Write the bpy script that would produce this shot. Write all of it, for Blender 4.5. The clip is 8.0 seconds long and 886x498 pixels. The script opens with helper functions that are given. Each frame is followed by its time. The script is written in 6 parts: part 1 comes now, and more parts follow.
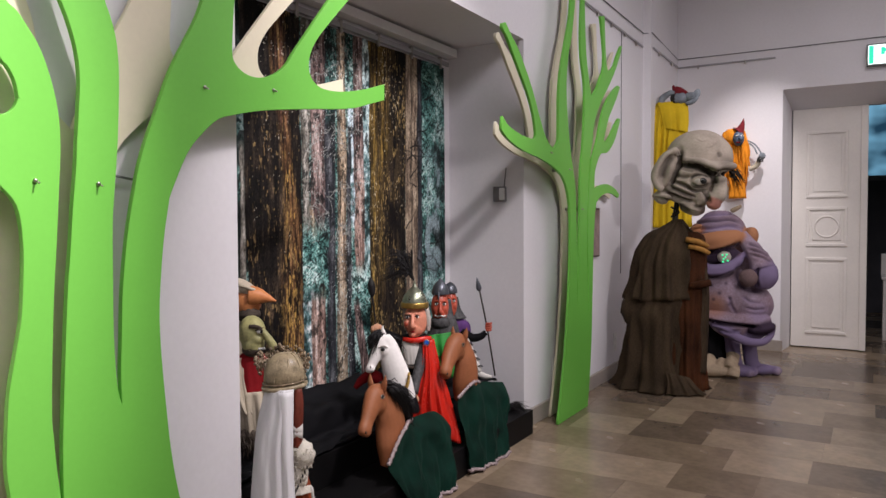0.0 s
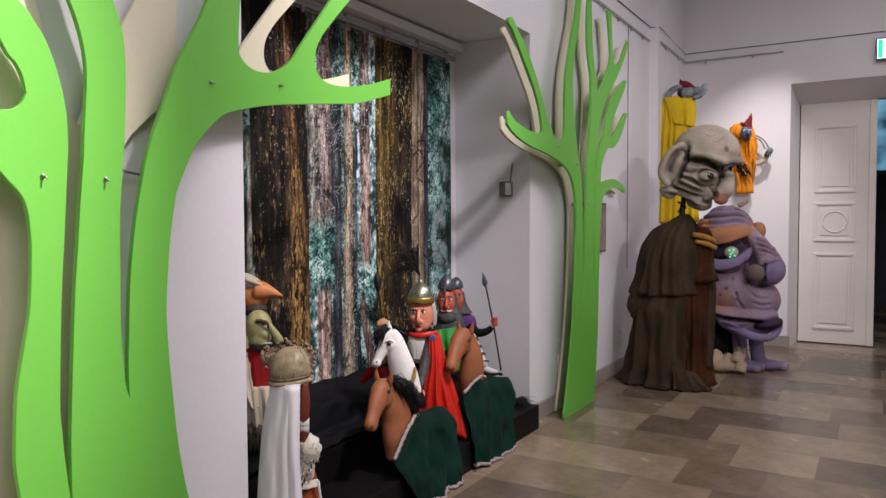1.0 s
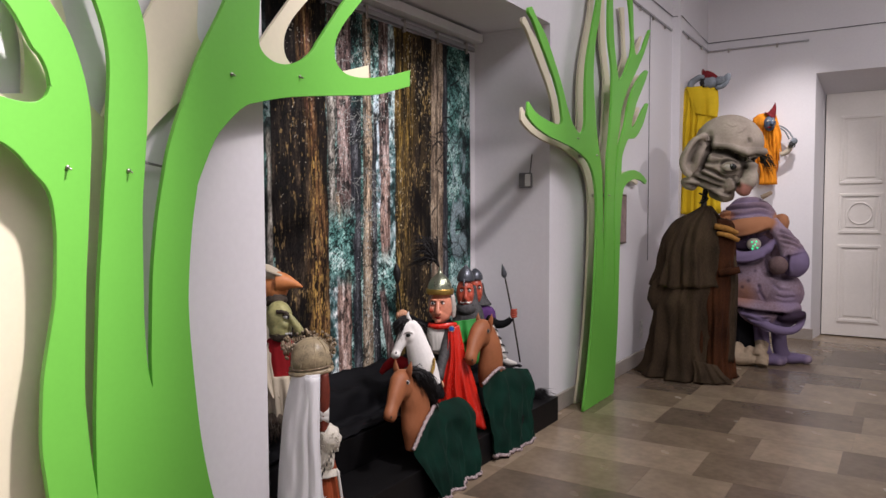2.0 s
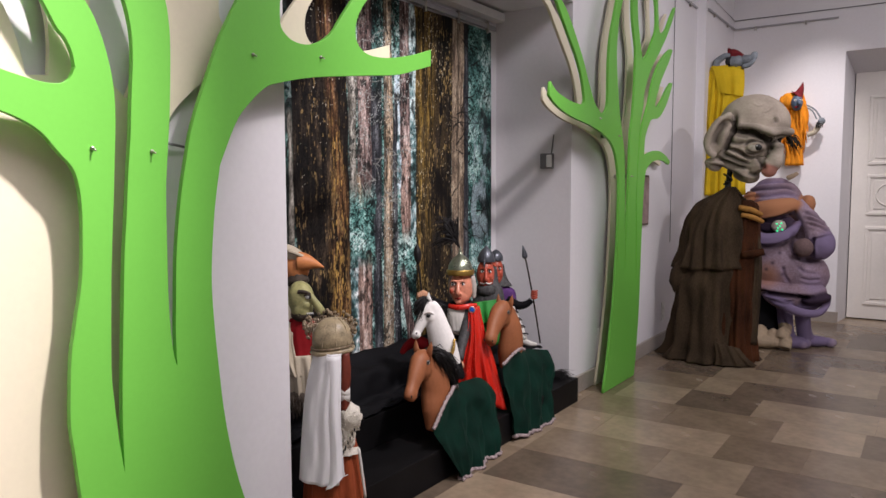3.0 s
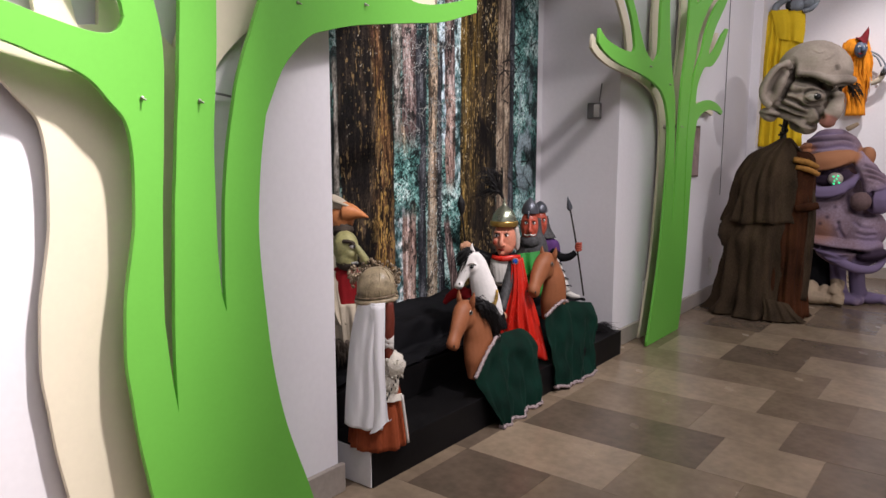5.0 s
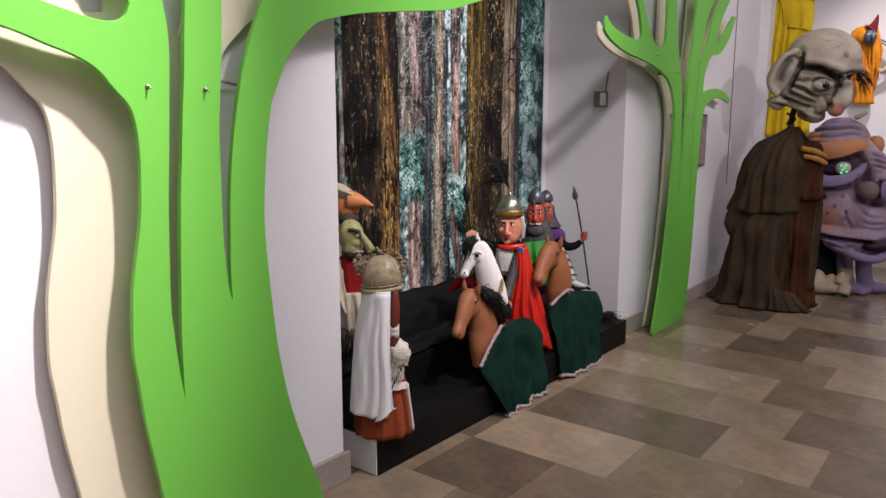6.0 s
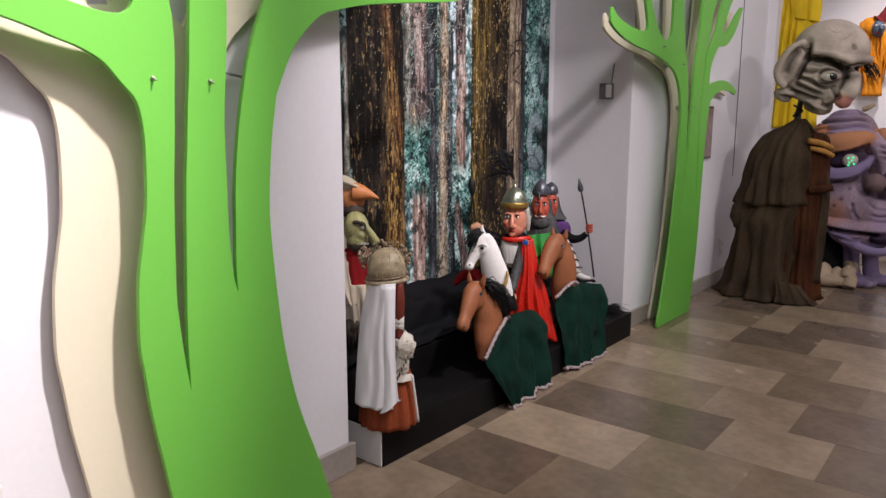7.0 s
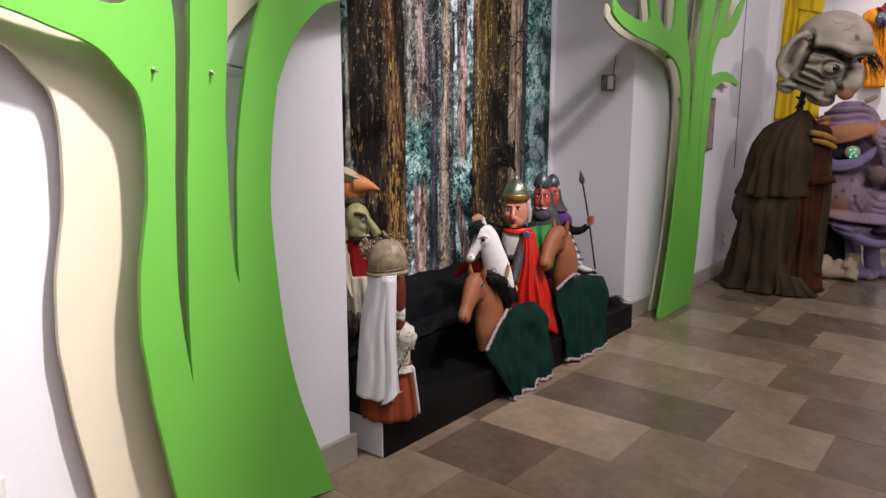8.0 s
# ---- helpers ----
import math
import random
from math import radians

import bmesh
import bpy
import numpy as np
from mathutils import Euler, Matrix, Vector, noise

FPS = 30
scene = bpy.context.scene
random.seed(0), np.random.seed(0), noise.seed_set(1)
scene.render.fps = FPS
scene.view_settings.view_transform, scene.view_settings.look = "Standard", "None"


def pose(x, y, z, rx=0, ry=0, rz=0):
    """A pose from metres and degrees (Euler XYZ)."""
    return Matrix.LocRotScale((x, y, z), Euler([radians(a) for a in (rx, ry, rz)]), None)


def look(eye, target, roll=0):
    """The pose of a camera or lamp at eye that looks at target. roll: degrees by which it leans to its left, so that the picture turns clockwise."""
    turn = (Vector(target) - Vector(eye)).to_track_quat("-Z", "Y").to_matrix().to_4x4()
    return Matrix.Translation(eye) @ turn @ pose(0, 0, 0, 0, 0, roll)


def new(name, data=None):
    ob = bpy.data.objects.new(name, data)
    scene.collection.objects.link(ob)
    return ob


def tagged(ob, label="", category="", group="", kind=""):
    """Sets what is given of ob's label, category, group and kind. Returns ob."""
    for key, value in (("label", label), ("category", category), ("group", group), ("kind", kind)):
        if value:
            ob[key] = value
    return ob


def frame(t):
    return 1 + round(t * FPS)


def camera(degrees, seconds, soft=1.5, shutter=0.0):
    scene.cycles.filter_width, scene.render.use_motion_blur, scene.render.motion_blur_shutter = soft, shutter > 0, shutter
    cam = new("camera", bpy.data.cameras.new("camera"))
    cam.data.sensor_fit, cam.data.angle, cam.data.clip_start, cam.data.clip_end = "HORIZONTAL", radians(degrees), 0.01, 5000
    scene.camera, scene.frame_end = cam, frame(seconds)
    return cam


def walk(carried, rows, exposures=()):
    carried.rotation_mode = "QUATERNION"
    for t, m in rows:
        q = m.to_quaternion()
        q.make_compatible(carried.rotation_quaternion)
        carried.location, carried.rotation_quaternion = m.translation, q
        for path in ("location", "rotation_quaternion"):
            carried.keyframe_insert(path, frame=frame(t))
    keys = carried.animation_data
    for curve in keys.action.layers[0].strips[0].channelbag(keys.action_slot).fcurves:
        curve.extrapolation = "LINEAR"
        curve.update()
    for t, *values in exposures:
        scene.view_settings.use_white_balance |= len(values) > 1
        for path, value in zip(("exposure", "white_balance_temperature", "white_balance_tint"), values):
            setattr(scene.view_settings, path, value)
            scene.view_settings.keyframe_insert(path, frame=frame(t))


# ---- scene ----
from mathutils.bvhtree import BVHTree

cam = camera(63.0, 8.0)
EYE = 1.35
# seconds, yaw, pitch, roll: the camera turns where it stands
ROWS = [
    (0.0, 30.565, -1.935, -0.248),
    (0.5, 30.660, -2.079, -0.234),
    (1.0, 31.047, -2.333, -0.235),
    (1.5, 31.812, -2.660, -0.230),
    (3.0, 34.212, -4.511, -0.140),
    (3.5, 35.270, -5.902, -0.082),
    (4.0, 36.340, -7.007, -0.015),
    (4.5, 37.158, -7.876, 0.030),
    (5.0, 37.691, -8.397, 0.040),
    (6.5, 38.286, -9.611, 0.080),
    (7.0, 38.516, -9.889, 0.070),
    (7.5, 38.594, -10.333, 0.075),
    (8.0, 38.608, -10.544, 0.100),
]
walk(cam, [(t, pose(0, 0, EYE) @ pose(0, 0, 0, 0, 0, yaw) @ pose(0, 0, 0, 90 + pitch) @ pose(0, 0, 0, 0, 0, roll))
           for t, yaw, pitch, roll in ROWS])

# ---- light ----
world = bpy.data.worlds.new("world")
scene.world = world
world.use_nodes = True
world.node_tree.nodes["Background"].inputs[0].default_value = (0.5, 0.55, 0.65, 1)
world.node_tree.nodes["Background"].inputs[1].default_value = 0.1
scene.view_settings.exposure = 0.0


def spot(name, eye, target, power, angle, blend=0.6, radius=0.06, color=(1.0, 0.91, 0.92)):
    d = bpy.data.lights.new(name, "SPOT")
    d.energy, d.spot_size, d.spot_blend, d.shadow_soft_size, d.color = power, radians(angle), blend, radius, color
    ob = new(name, d)
    ob.matrix_world = look(eye, target)
    return ob


def area(name, eye, target, power, sx, sy, color=(1, 0.92, 0.99)):
    d = bpy.data.lights.new(name, "AREA")
    d.shape, d.size, d.size_y, d.energy, d.color = "RECTANGLE", sx, sy, power, color
    ob = new(name, d)
    ob.matrix_world = look(eye, target)
    return ob


area("ceiling_panel_light", (0.7, 2.7, 4.15), (0.7, 2.701, 0), 172, 1.6, 7.4)
spot("track_spot_near", (-0.2, 1.9, 4.0), (-1.95, 0.08, 0.45), 1250, 39, 0.95, 0.08)
spot("track_spot_middle", (0.3, 2.4, 4.0), (-2.25, 3.0, 1.1), 500, 50, 0.95, 0.12)
spot("track_spot_side", (3.6, 1.0, 3.2), (-1.4, 6.4, 1.5), 480, 30, 0.8, 0.10)
# added overhead spot; makes the bright patch on the end wall behind the monster
spot("end_wall_glow_spot", (-0.6, 7.0, 4.0), (-1.22, 8.33, 1.2), 270, 50, 1.0)


# ---- materials ----
def material(name, color, rough=0.6, var=0.12, scale=5.0, bump=0.15, fine=60.0, metal=0.0, sheen=0.0, stretch=(1, 1, 1),
             dark=None, per_object=0.0, depth=0.004, spec=0.35, paint=()):
    m = bpy.data.materials.new(name)
    m.use_nodes = True
    nt = m.node_tree
    n, l = nt.nodes, nt.links
    bsdf = n["Principled BSDF"]
    tc = n.new("ShaderNodeTexCoord")
    mp = n.new("ShaderNodeMapping")
    mp.inputs["Scale"].default_value = stretch
    l.new(tc.outputs["Object"], mp.inputs["Vector"])
    big = n.new("ShaderNodeTexNoise")
    big.inputs["Scale"].default_value, big.inputs["Detail"].default_value = scale, 6
    small = n.new("ShaderNodeTexNoise")
    small.inputs["Scale"].default_value, small.inputs["Detail"].default_value = fine, 4
    l.new(mp.outputs[0], big.inputs["Vector"])
    l.new(mp.outputs[0], small.inputs["Vector"])
    mix = n.new("ShaderNodeMix")
    mix.data_type = "RGBA"
    lo = dark or [c * (1 - 2 * var) for c in color]
    hi = [min(1, c * (1 + var)) for c in color]
    mix.inputs[6].default_value, mix.inputs[7].default_value = (*lo, 1), (*hi, 1)
    ramp = n.new("ShaderNodeMapRange")
    ramp.inputs[1].default_value, ramp.inputs[2].default_value = 0.3, 0.7
    add = n.new("ShaderNodeMath")
    add.operation = "MULTIPLY_ADD"
    add.inputs[1].default_value = 0.35
    l.new(small.outputs[0], add.inputs[0])
    sub = n.new("ShaderNodeMath")
    sub.operation = "MULTIPLY"
    sub.inputs[1].default_value = 0.65
    l.new(big.outputs[0], sub.inputs[0])
    l.new(sub.outputs[0], add.inputs[2])
    l.new(add.outputs[0], ramp.inputs[0])
    l.new(ramp.outputs[0], mix.inputs[0])
    out = mix.outputs[2]
    if per_object:
        info = n.new("ShaderNodeObjectInfo")
        hsv = n.new("ShaderNodeHueSaturation")
        mr = n.new("ShaderNodeMapRange")
        mr.inputs[3].default_value, mr.inputs[4].default_value = 1 - per_object, 1 + per_object
        l.new(info.outputs["Random"], mr.inputs[0])
        l.new(mr.outputs[0], hsv.inputs["Value"])
        l.new(out, hsv.inputs["Color"])
        out = hsv.outputs[0]
    if paint:
        at_ = n.new("ShaderNodeAttribute")
        at_.attribute_name = "airbrush"
        sp = n.new("ShaderNodeSeparateColor")
        l.new(at_.outputs["Color"], sp.inputs[0])
        for ch, c in paint:
            mx = n.new("ShaderNodeMix")
            mx.data_type = "RGBA"
            l.new(sp.outputs[ch], mx.inputs[0])
            l.new(out, mx.inputs[6])
            mx.inputs[7].default_value = (*c, 1)
            out = mx.outputs[2]
    l.new(out, bsdf.inputs["Base Color"])
    rr = n.new("ShaderNodeMapRange")
    rr.inputs[3].default_value, rr.inputs[4].default_value = max(0.03, rough - 0.08), min(1, rough + 0.08)
    l.new(big.outputs[0], rr.inputs[0])
    l.new(rr.outputs[0], bsdf.inputs["Roughness"])
    bsdf.inputs["Metallic"].default_value = metal
    bsdf.inputs["Specular IOR Level"].default_value = spec if rough < 0.7 else min(spec, 0.12)
    if sheen:
        bsdf.inputs["Sheen Weight"].default_value = sheen
        bsdf.inputs["Sheen Tint"].default_value = (*[min(1, c * 2.5 + 0.05) for c in color], 1)
    bp = n.new("ShaderNodeBump")
    bp.inputs["Strength"].default_value, bp.inputs["Distance"].default_value = bump, depth
    l.new(add.outputs[0], bp.inputs["Height"])
    l.new(bp.outputs[0], bsdf.inputs["Normal"])
    return m


WALL = material("wall_paint", (0.77, 0.76, 0.785), 0.75, 0.03, 1.2, 0.25, 45)
CEIL = material("ceiling_paint", (0.78, 0.78, 0.78), 0.8, 0.03, 1.2, 0.1, 45)
PLINTH = material("plinth_stone", (0.36, 0.32, 0.28), 0.4, 0.12, 4, 0.1, 60)
GROUT = material("grout", (0.20, 0.155, 0.108), 0.8, 0.1)
TILE_LIGHT = material("tile_light", (0.300, 0.232, 0.160), 0.25, 0.16, 5, 0.03, 26, per_object=0.10)
TILE_MID = material("tile_mid", (0.218, 0.165, 0.112), 0.25, 0.18, 5, 0.03, 26, per_object=0.12)
TILE_DARK = material("tile_dark", (0.152, 0.115, 0.082), 0.25, 0.20, 5, 0.03, 26, per_object=0.12)
GREEN = material("green_board", (0.155, 0.50, 0.068), 0.42, 0.03, 2.0, 0.03, 70)
CREAM = material("cream_board", (0.74, 0.68, 0.52), 0.55, 0.03, 2.0, 0.04, 60)
STEEL = material("steel", (0.45, 0.43, 0.40), 0.3, 0.1, metal=1.0)
BLACKWOOD = material("black_board", (0.0065, 0.0062, 0.0068), 0.5, 0.25, 6, 0.1, spec=0.14)
BLACKCLOTH = material("black_cloth", (0.0055, 0.0056, 0.007), 0.72, 0.25, 9, 0.4, 220)
OFFWHITE = material("white_board", (0.7, 0.7, 0.7), 0.5, 0.04)
DOORPAINT = material("door_paint", (0.80, 0.77, 0.72), 0.35, 0.04, 3, 0.05, 40)
PLASTIC = material("white_plastic", (0.72, 0.72, 0.70), 0.35, 0.03)
GREYPLASTIC = material("grey_plastic", (0.16, 0.16, 0.165), 0.4, 0.05)
ALU = material("aluminium_rail", (0.42, 0.42, 0.44), 0.35, 0.05, metal=0.7)
VELVET = material("green_velvet", (0.0012, 0.020, 0.0125), 0.75, 0.35, 9, 0.5, 140, sheen=0.30)
TRIM = material("pink_grey_braid", (0.42, 0.34, 0.34), 0.8, 0.3, 90, 0.8, 260)
HORSE = material("brown_leather", (0.30, 0.108, 0.045), 0.55, 0.12, 9, 0.12, 80)
HORSEWHITE = material("white_painted_horse", (0.84, 0.82, 0.79), 0.45, 0.08, 9, 0.1, 80)
HAIR = material("black_hair", (0.012, 0.011, 0.012), 0.6, 0.3, 20, 0.9, 220)
SKIN = material("painted_pink_skin", (0.70, 0.28, 0.18), 0.36, 0.16, 16, 0.1, 80)
REDSKIN = material("painted_red_skin", (0.50, 0.095, 0.055), 0.42, 0.2, 16, 0.1, 80)
FLESH = material("flesh_paint", (0.60, 0.32, 0.19), 0.5, 0.12, 16)
HELM = material("helmet_metal", (0.33, 0.36, 0.27), 0.28, 0.12, 20, 0.1, metal=0.85)
HELMGREY = material("grey_helmet", (0.11, 0.12, 0.14), 0.35, 0.15, 20, 0.1, metal=0.6)
GOLD = material("gold_band", (0.55, 0.36, 0.10), 0.32, 0.1, metal=0.9)
MAIL = material("grey_mail", (0.07, 0.07, 0.072), 0.6, 0.35, 60, 0.9, 240)
SATIN = material("red_satin", (0.60, 0.022, 0.012), 0.26, 0.12, 6, 0.1, 80, sheen=0.2, spec=0.7)
REDCLOTH = material("dark_red_cloth", (0.26, 0.012, 0.016), 0.75, 0.15, 9, 0.3, 200)
WHITECLOTH = material("white_cloth", (0.66, 0.64, 0.60), 0.8, 0.06, 9, 0.3, 200)
CREAMCLOTH = material("cream_linen", (0.50, 0.44, 0.34), 0.85, 0.12, 9, 0.5, 200)
GREENCLOTH = material("bright_green_cloth", (0.035, 0.30, 0.05), 0.6, 0.15, 9, 0.3, 200)
PURPLECLOTH = material("purple_cloth", (0.12, 0.05, 0.19), 0.7, 0.15, 9, 0.3, 200)
GREYHAIR = material("grey_hair", (0.48, 0.44, 0.40), 0.7, 0.15, 30, 0.6, 200)
BLUE = material("blue_brooch", (0.02, 0.10, 0.45), 0.2, 0.1)
WHITE = material("white_paint", (0.75, 0.75, 0.73), 0.35, 0.04)
INK = material("black_paint", (0.012, 0.012, 0.012), 0.35, 0.1)
VEIL = material("white_veil", (0.74, 0.74, 0.75), 0.8, 0.05, 14, 0.3, 260, stretch=(1, 1, 0.15))
RUST = material("rust_velvet", (0.27, 0.060, 0.022), 0.7, 0.2, 12, 0.4, 140, sheen=0.4, stretch=(1, 1, 0.3))
FUR = material("white_fur", (0.70, 0.66, 0.57), 0.9, 0.12, 40, 1.0, 170)
CAP = material("beige_brocade", (0.40, 0.325, 0.205), 0.36, 0.28, 30, 0.5, 160)
PEARL = material("brown_pearls", (0.30, 0.23, 0.15), 0.3, 0.4, 50, 0.2, metal=0.2)
BRAIDHAIR = material("red_braid", (0.16, 0.028, 0.014), 0.6, 0.2, 30, 0.6, 200)
GOBLIN = material("green_goblin_skin", (0.36, 0.34, 0.14), 0.5, 0.2, 16, 0.2, 90, dark=(0.15, 0.155, 0.08))
ORANGE = material("orange_skin", (0.55, 0.21, 0.075), 0.5, 0.12, 14, 0.15, 90)
BROWNFUR = material("dark_brown_fur", (0.075, 0.06, 0.048), 0.9, 0.3, 30, 1.0, 180)
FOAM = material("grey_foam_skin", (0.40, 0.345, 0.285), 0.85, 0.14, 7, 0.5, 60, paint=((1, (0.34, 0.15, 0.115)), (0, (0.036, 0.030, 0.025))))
FOAMDARK = material("dark_airbrush_and_hollow_shade", (0.045, 0.038, 0.032), 0.85, 0.3, 9, 0.4, 60)
NOSEPINK = material("pinkish_foam_nose", (0.36, 0.20, 0.16), 0.8, 0.2, 9, 0.4, 60)
CLOAK = material("brown_cloak_cloth", (0.054, 0.037, 0.022), 0.85, 0.40, 7, 0.9, 150, stretch=(1, 1, 0.4))
ROBE = material("rust_brown_robe", (0.062, 0.022, 0.009), 0.85, 0.45, 5, 0.9, 150, stretch=(1, 1, 0.7))
ROPE = material("ochre_rope", (0.34, 0.17, 0.045), 0.8, 0.2, 30, 0.6)
# LILAC channel 0: dark colour for creases and shaded hollows
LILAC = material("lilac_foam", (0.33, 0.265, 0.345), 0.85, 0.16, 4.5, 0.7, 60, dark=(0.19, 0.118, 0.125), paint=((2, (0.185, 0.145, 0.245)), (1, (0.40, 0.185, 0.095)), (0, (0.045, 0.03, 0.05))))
LILACDEEP = material("deep_lilac_foam", (0.26, 0.22, 0.40), 0.85, 0.25, 5, 0.4, 60)
NOSEBROWN = material("brown_lilac_foam", (0.17, 0.115, 0.115), 0.85, 0.2, 6, 0.4, 60)
PEACH = material("peach_foam", (0.50, 0.26, 0.155), 0.85, 0.15, 5, 0.4, 60)
SPOT = material("dull_plum_paint", (0.20, 0.10, 0.15), 0.85, 0.15)
OLDIVORY = material("old_ivory_eye", (0.42, 0.39, 0.33), 0.4, 0.12, 30)
SAND = material("sand_foam", (0.37, 0.29, 0.20), 0.85, 0.14, 7, 0.4, 60)
YELLOW = material("yellow_cloth", (0.66, 0.46, 0.02), 0.7, 0.12, 6, 0.3, 160)
GREYFELT = material("grey_blue_felt", (0.23, 0.26, 0.29), 0.85, 0.25, 14, 0.6, 120)
ORANGEHAIR = material("orange_wool_hair", (0.75, 0.27, 0.02), 0.8, 0.2, 30, 0.8, 120, stretch=(1, 1, 0.3))
MAROON = material("maroon_felt", (0.17, 0.02, 0.025), 0.85, 0.15, 14)
BLUESKIN = material("blue_painted_face", (0.085, 0.12, 0.18), 0.5, 0.3, 22)
PINKPAPER = material("brown_pink_print", (0.30, 0.21, 0.20), 0.5, 0.25, 12)


def glow(name, color, strength):
    m = bpy.data.materials.new(name)
    m.use_nodes = True
    b = m.node_tree.nodes["Principled BSDF"]
    b.inputs["Base Color"].default_value = (*color, 1)
    b.inputs["Emission Color"].default_value = (*color, 1)
    b.inputs["Emission Strength"].default_value = strength
    return m


SIGNLIGHT = glow("lit_sign_white", (0.85, 1.0, 0.95), 1.3)
SIGNGREEN = glow("lit_sign_green", (0.02, 0.62, 0.38), 1.1)
# emission stands in for the green glint on the monster's eye
GREENEYE = glow("green_eye_glint", (0.05, 0.70, 0.30), 0.9)
DUSK = material("dusk_window", (0.1, 0.2, 0.3))


def window_glow():
    m = DUSK
    n, l = m.node_tree.nodes, m.node_tree.links
    b = n["Principled BSDF"]
    tx = n.new("ShaderNodeTexNoise")
    tx.inputs["Scale"].default_value = 3.0
    rp = n.new("ShaderNodeValToRGB")
    rp.color_ramp.elements[0].position, rp.color_ramp.elements[0].color = 0.4, (0.015, 0.05, 0.09, 1)
    rp.color_ramp.elements[1].position, rp.color_ramp.elements[1].color = 0.68, (0.22, 0.50, 0.72, 1)
    l.new(tx.outputs[0], rp.inputs[0])
    l.new(rp.outputs[0], b.inputs["Emission Color"])
    b.inputs["Emission Strength"].default_value = 0.9


window_glow()


def mural_material():
    """Printed cloth: the ink is laid on as a colour attribute, over a fine weave."""
    m = bpy.data.materials.new("printed_forest")
    m.use_nodes = True
    n, l = m.node_tree.nodes, m.node_tree.links
    bsdf = n["Principled BSDF"]
    bsdf.inputs["Roughness"].default_value = 0.6
    bsdf.inputs["Specular IOR Level"].default_value = 0.1
    ink = n.new("ShaderNodeAttribute")
    ink.attribute_name = "ink"
    l.new(ink.outputs["Color"], bsdf.inputs["Base Color"])
    tc = n.new("ShaderNodeTexCoord")
    weave = n.new("ShaderNodeTexNoise")
    weave.inputs["Scale"].default_value, weave.inputs["Detail"].default_value = 300.0, 2
    l.new(tc.outputs["Object"], weave.inputs["Vector"])
    bp = n.new("ShaderNodeBump")
    bp.inputs["Strength"].default_value, bp.inputs["Distance"].default_value = 0.12, 0.002
    l.new(weave.outputs[0], bp.inputs["Height"])
    l.new(bp.outputs[0], bsdf.inputs["Normal"])
    return m


MURAL = mural_material()


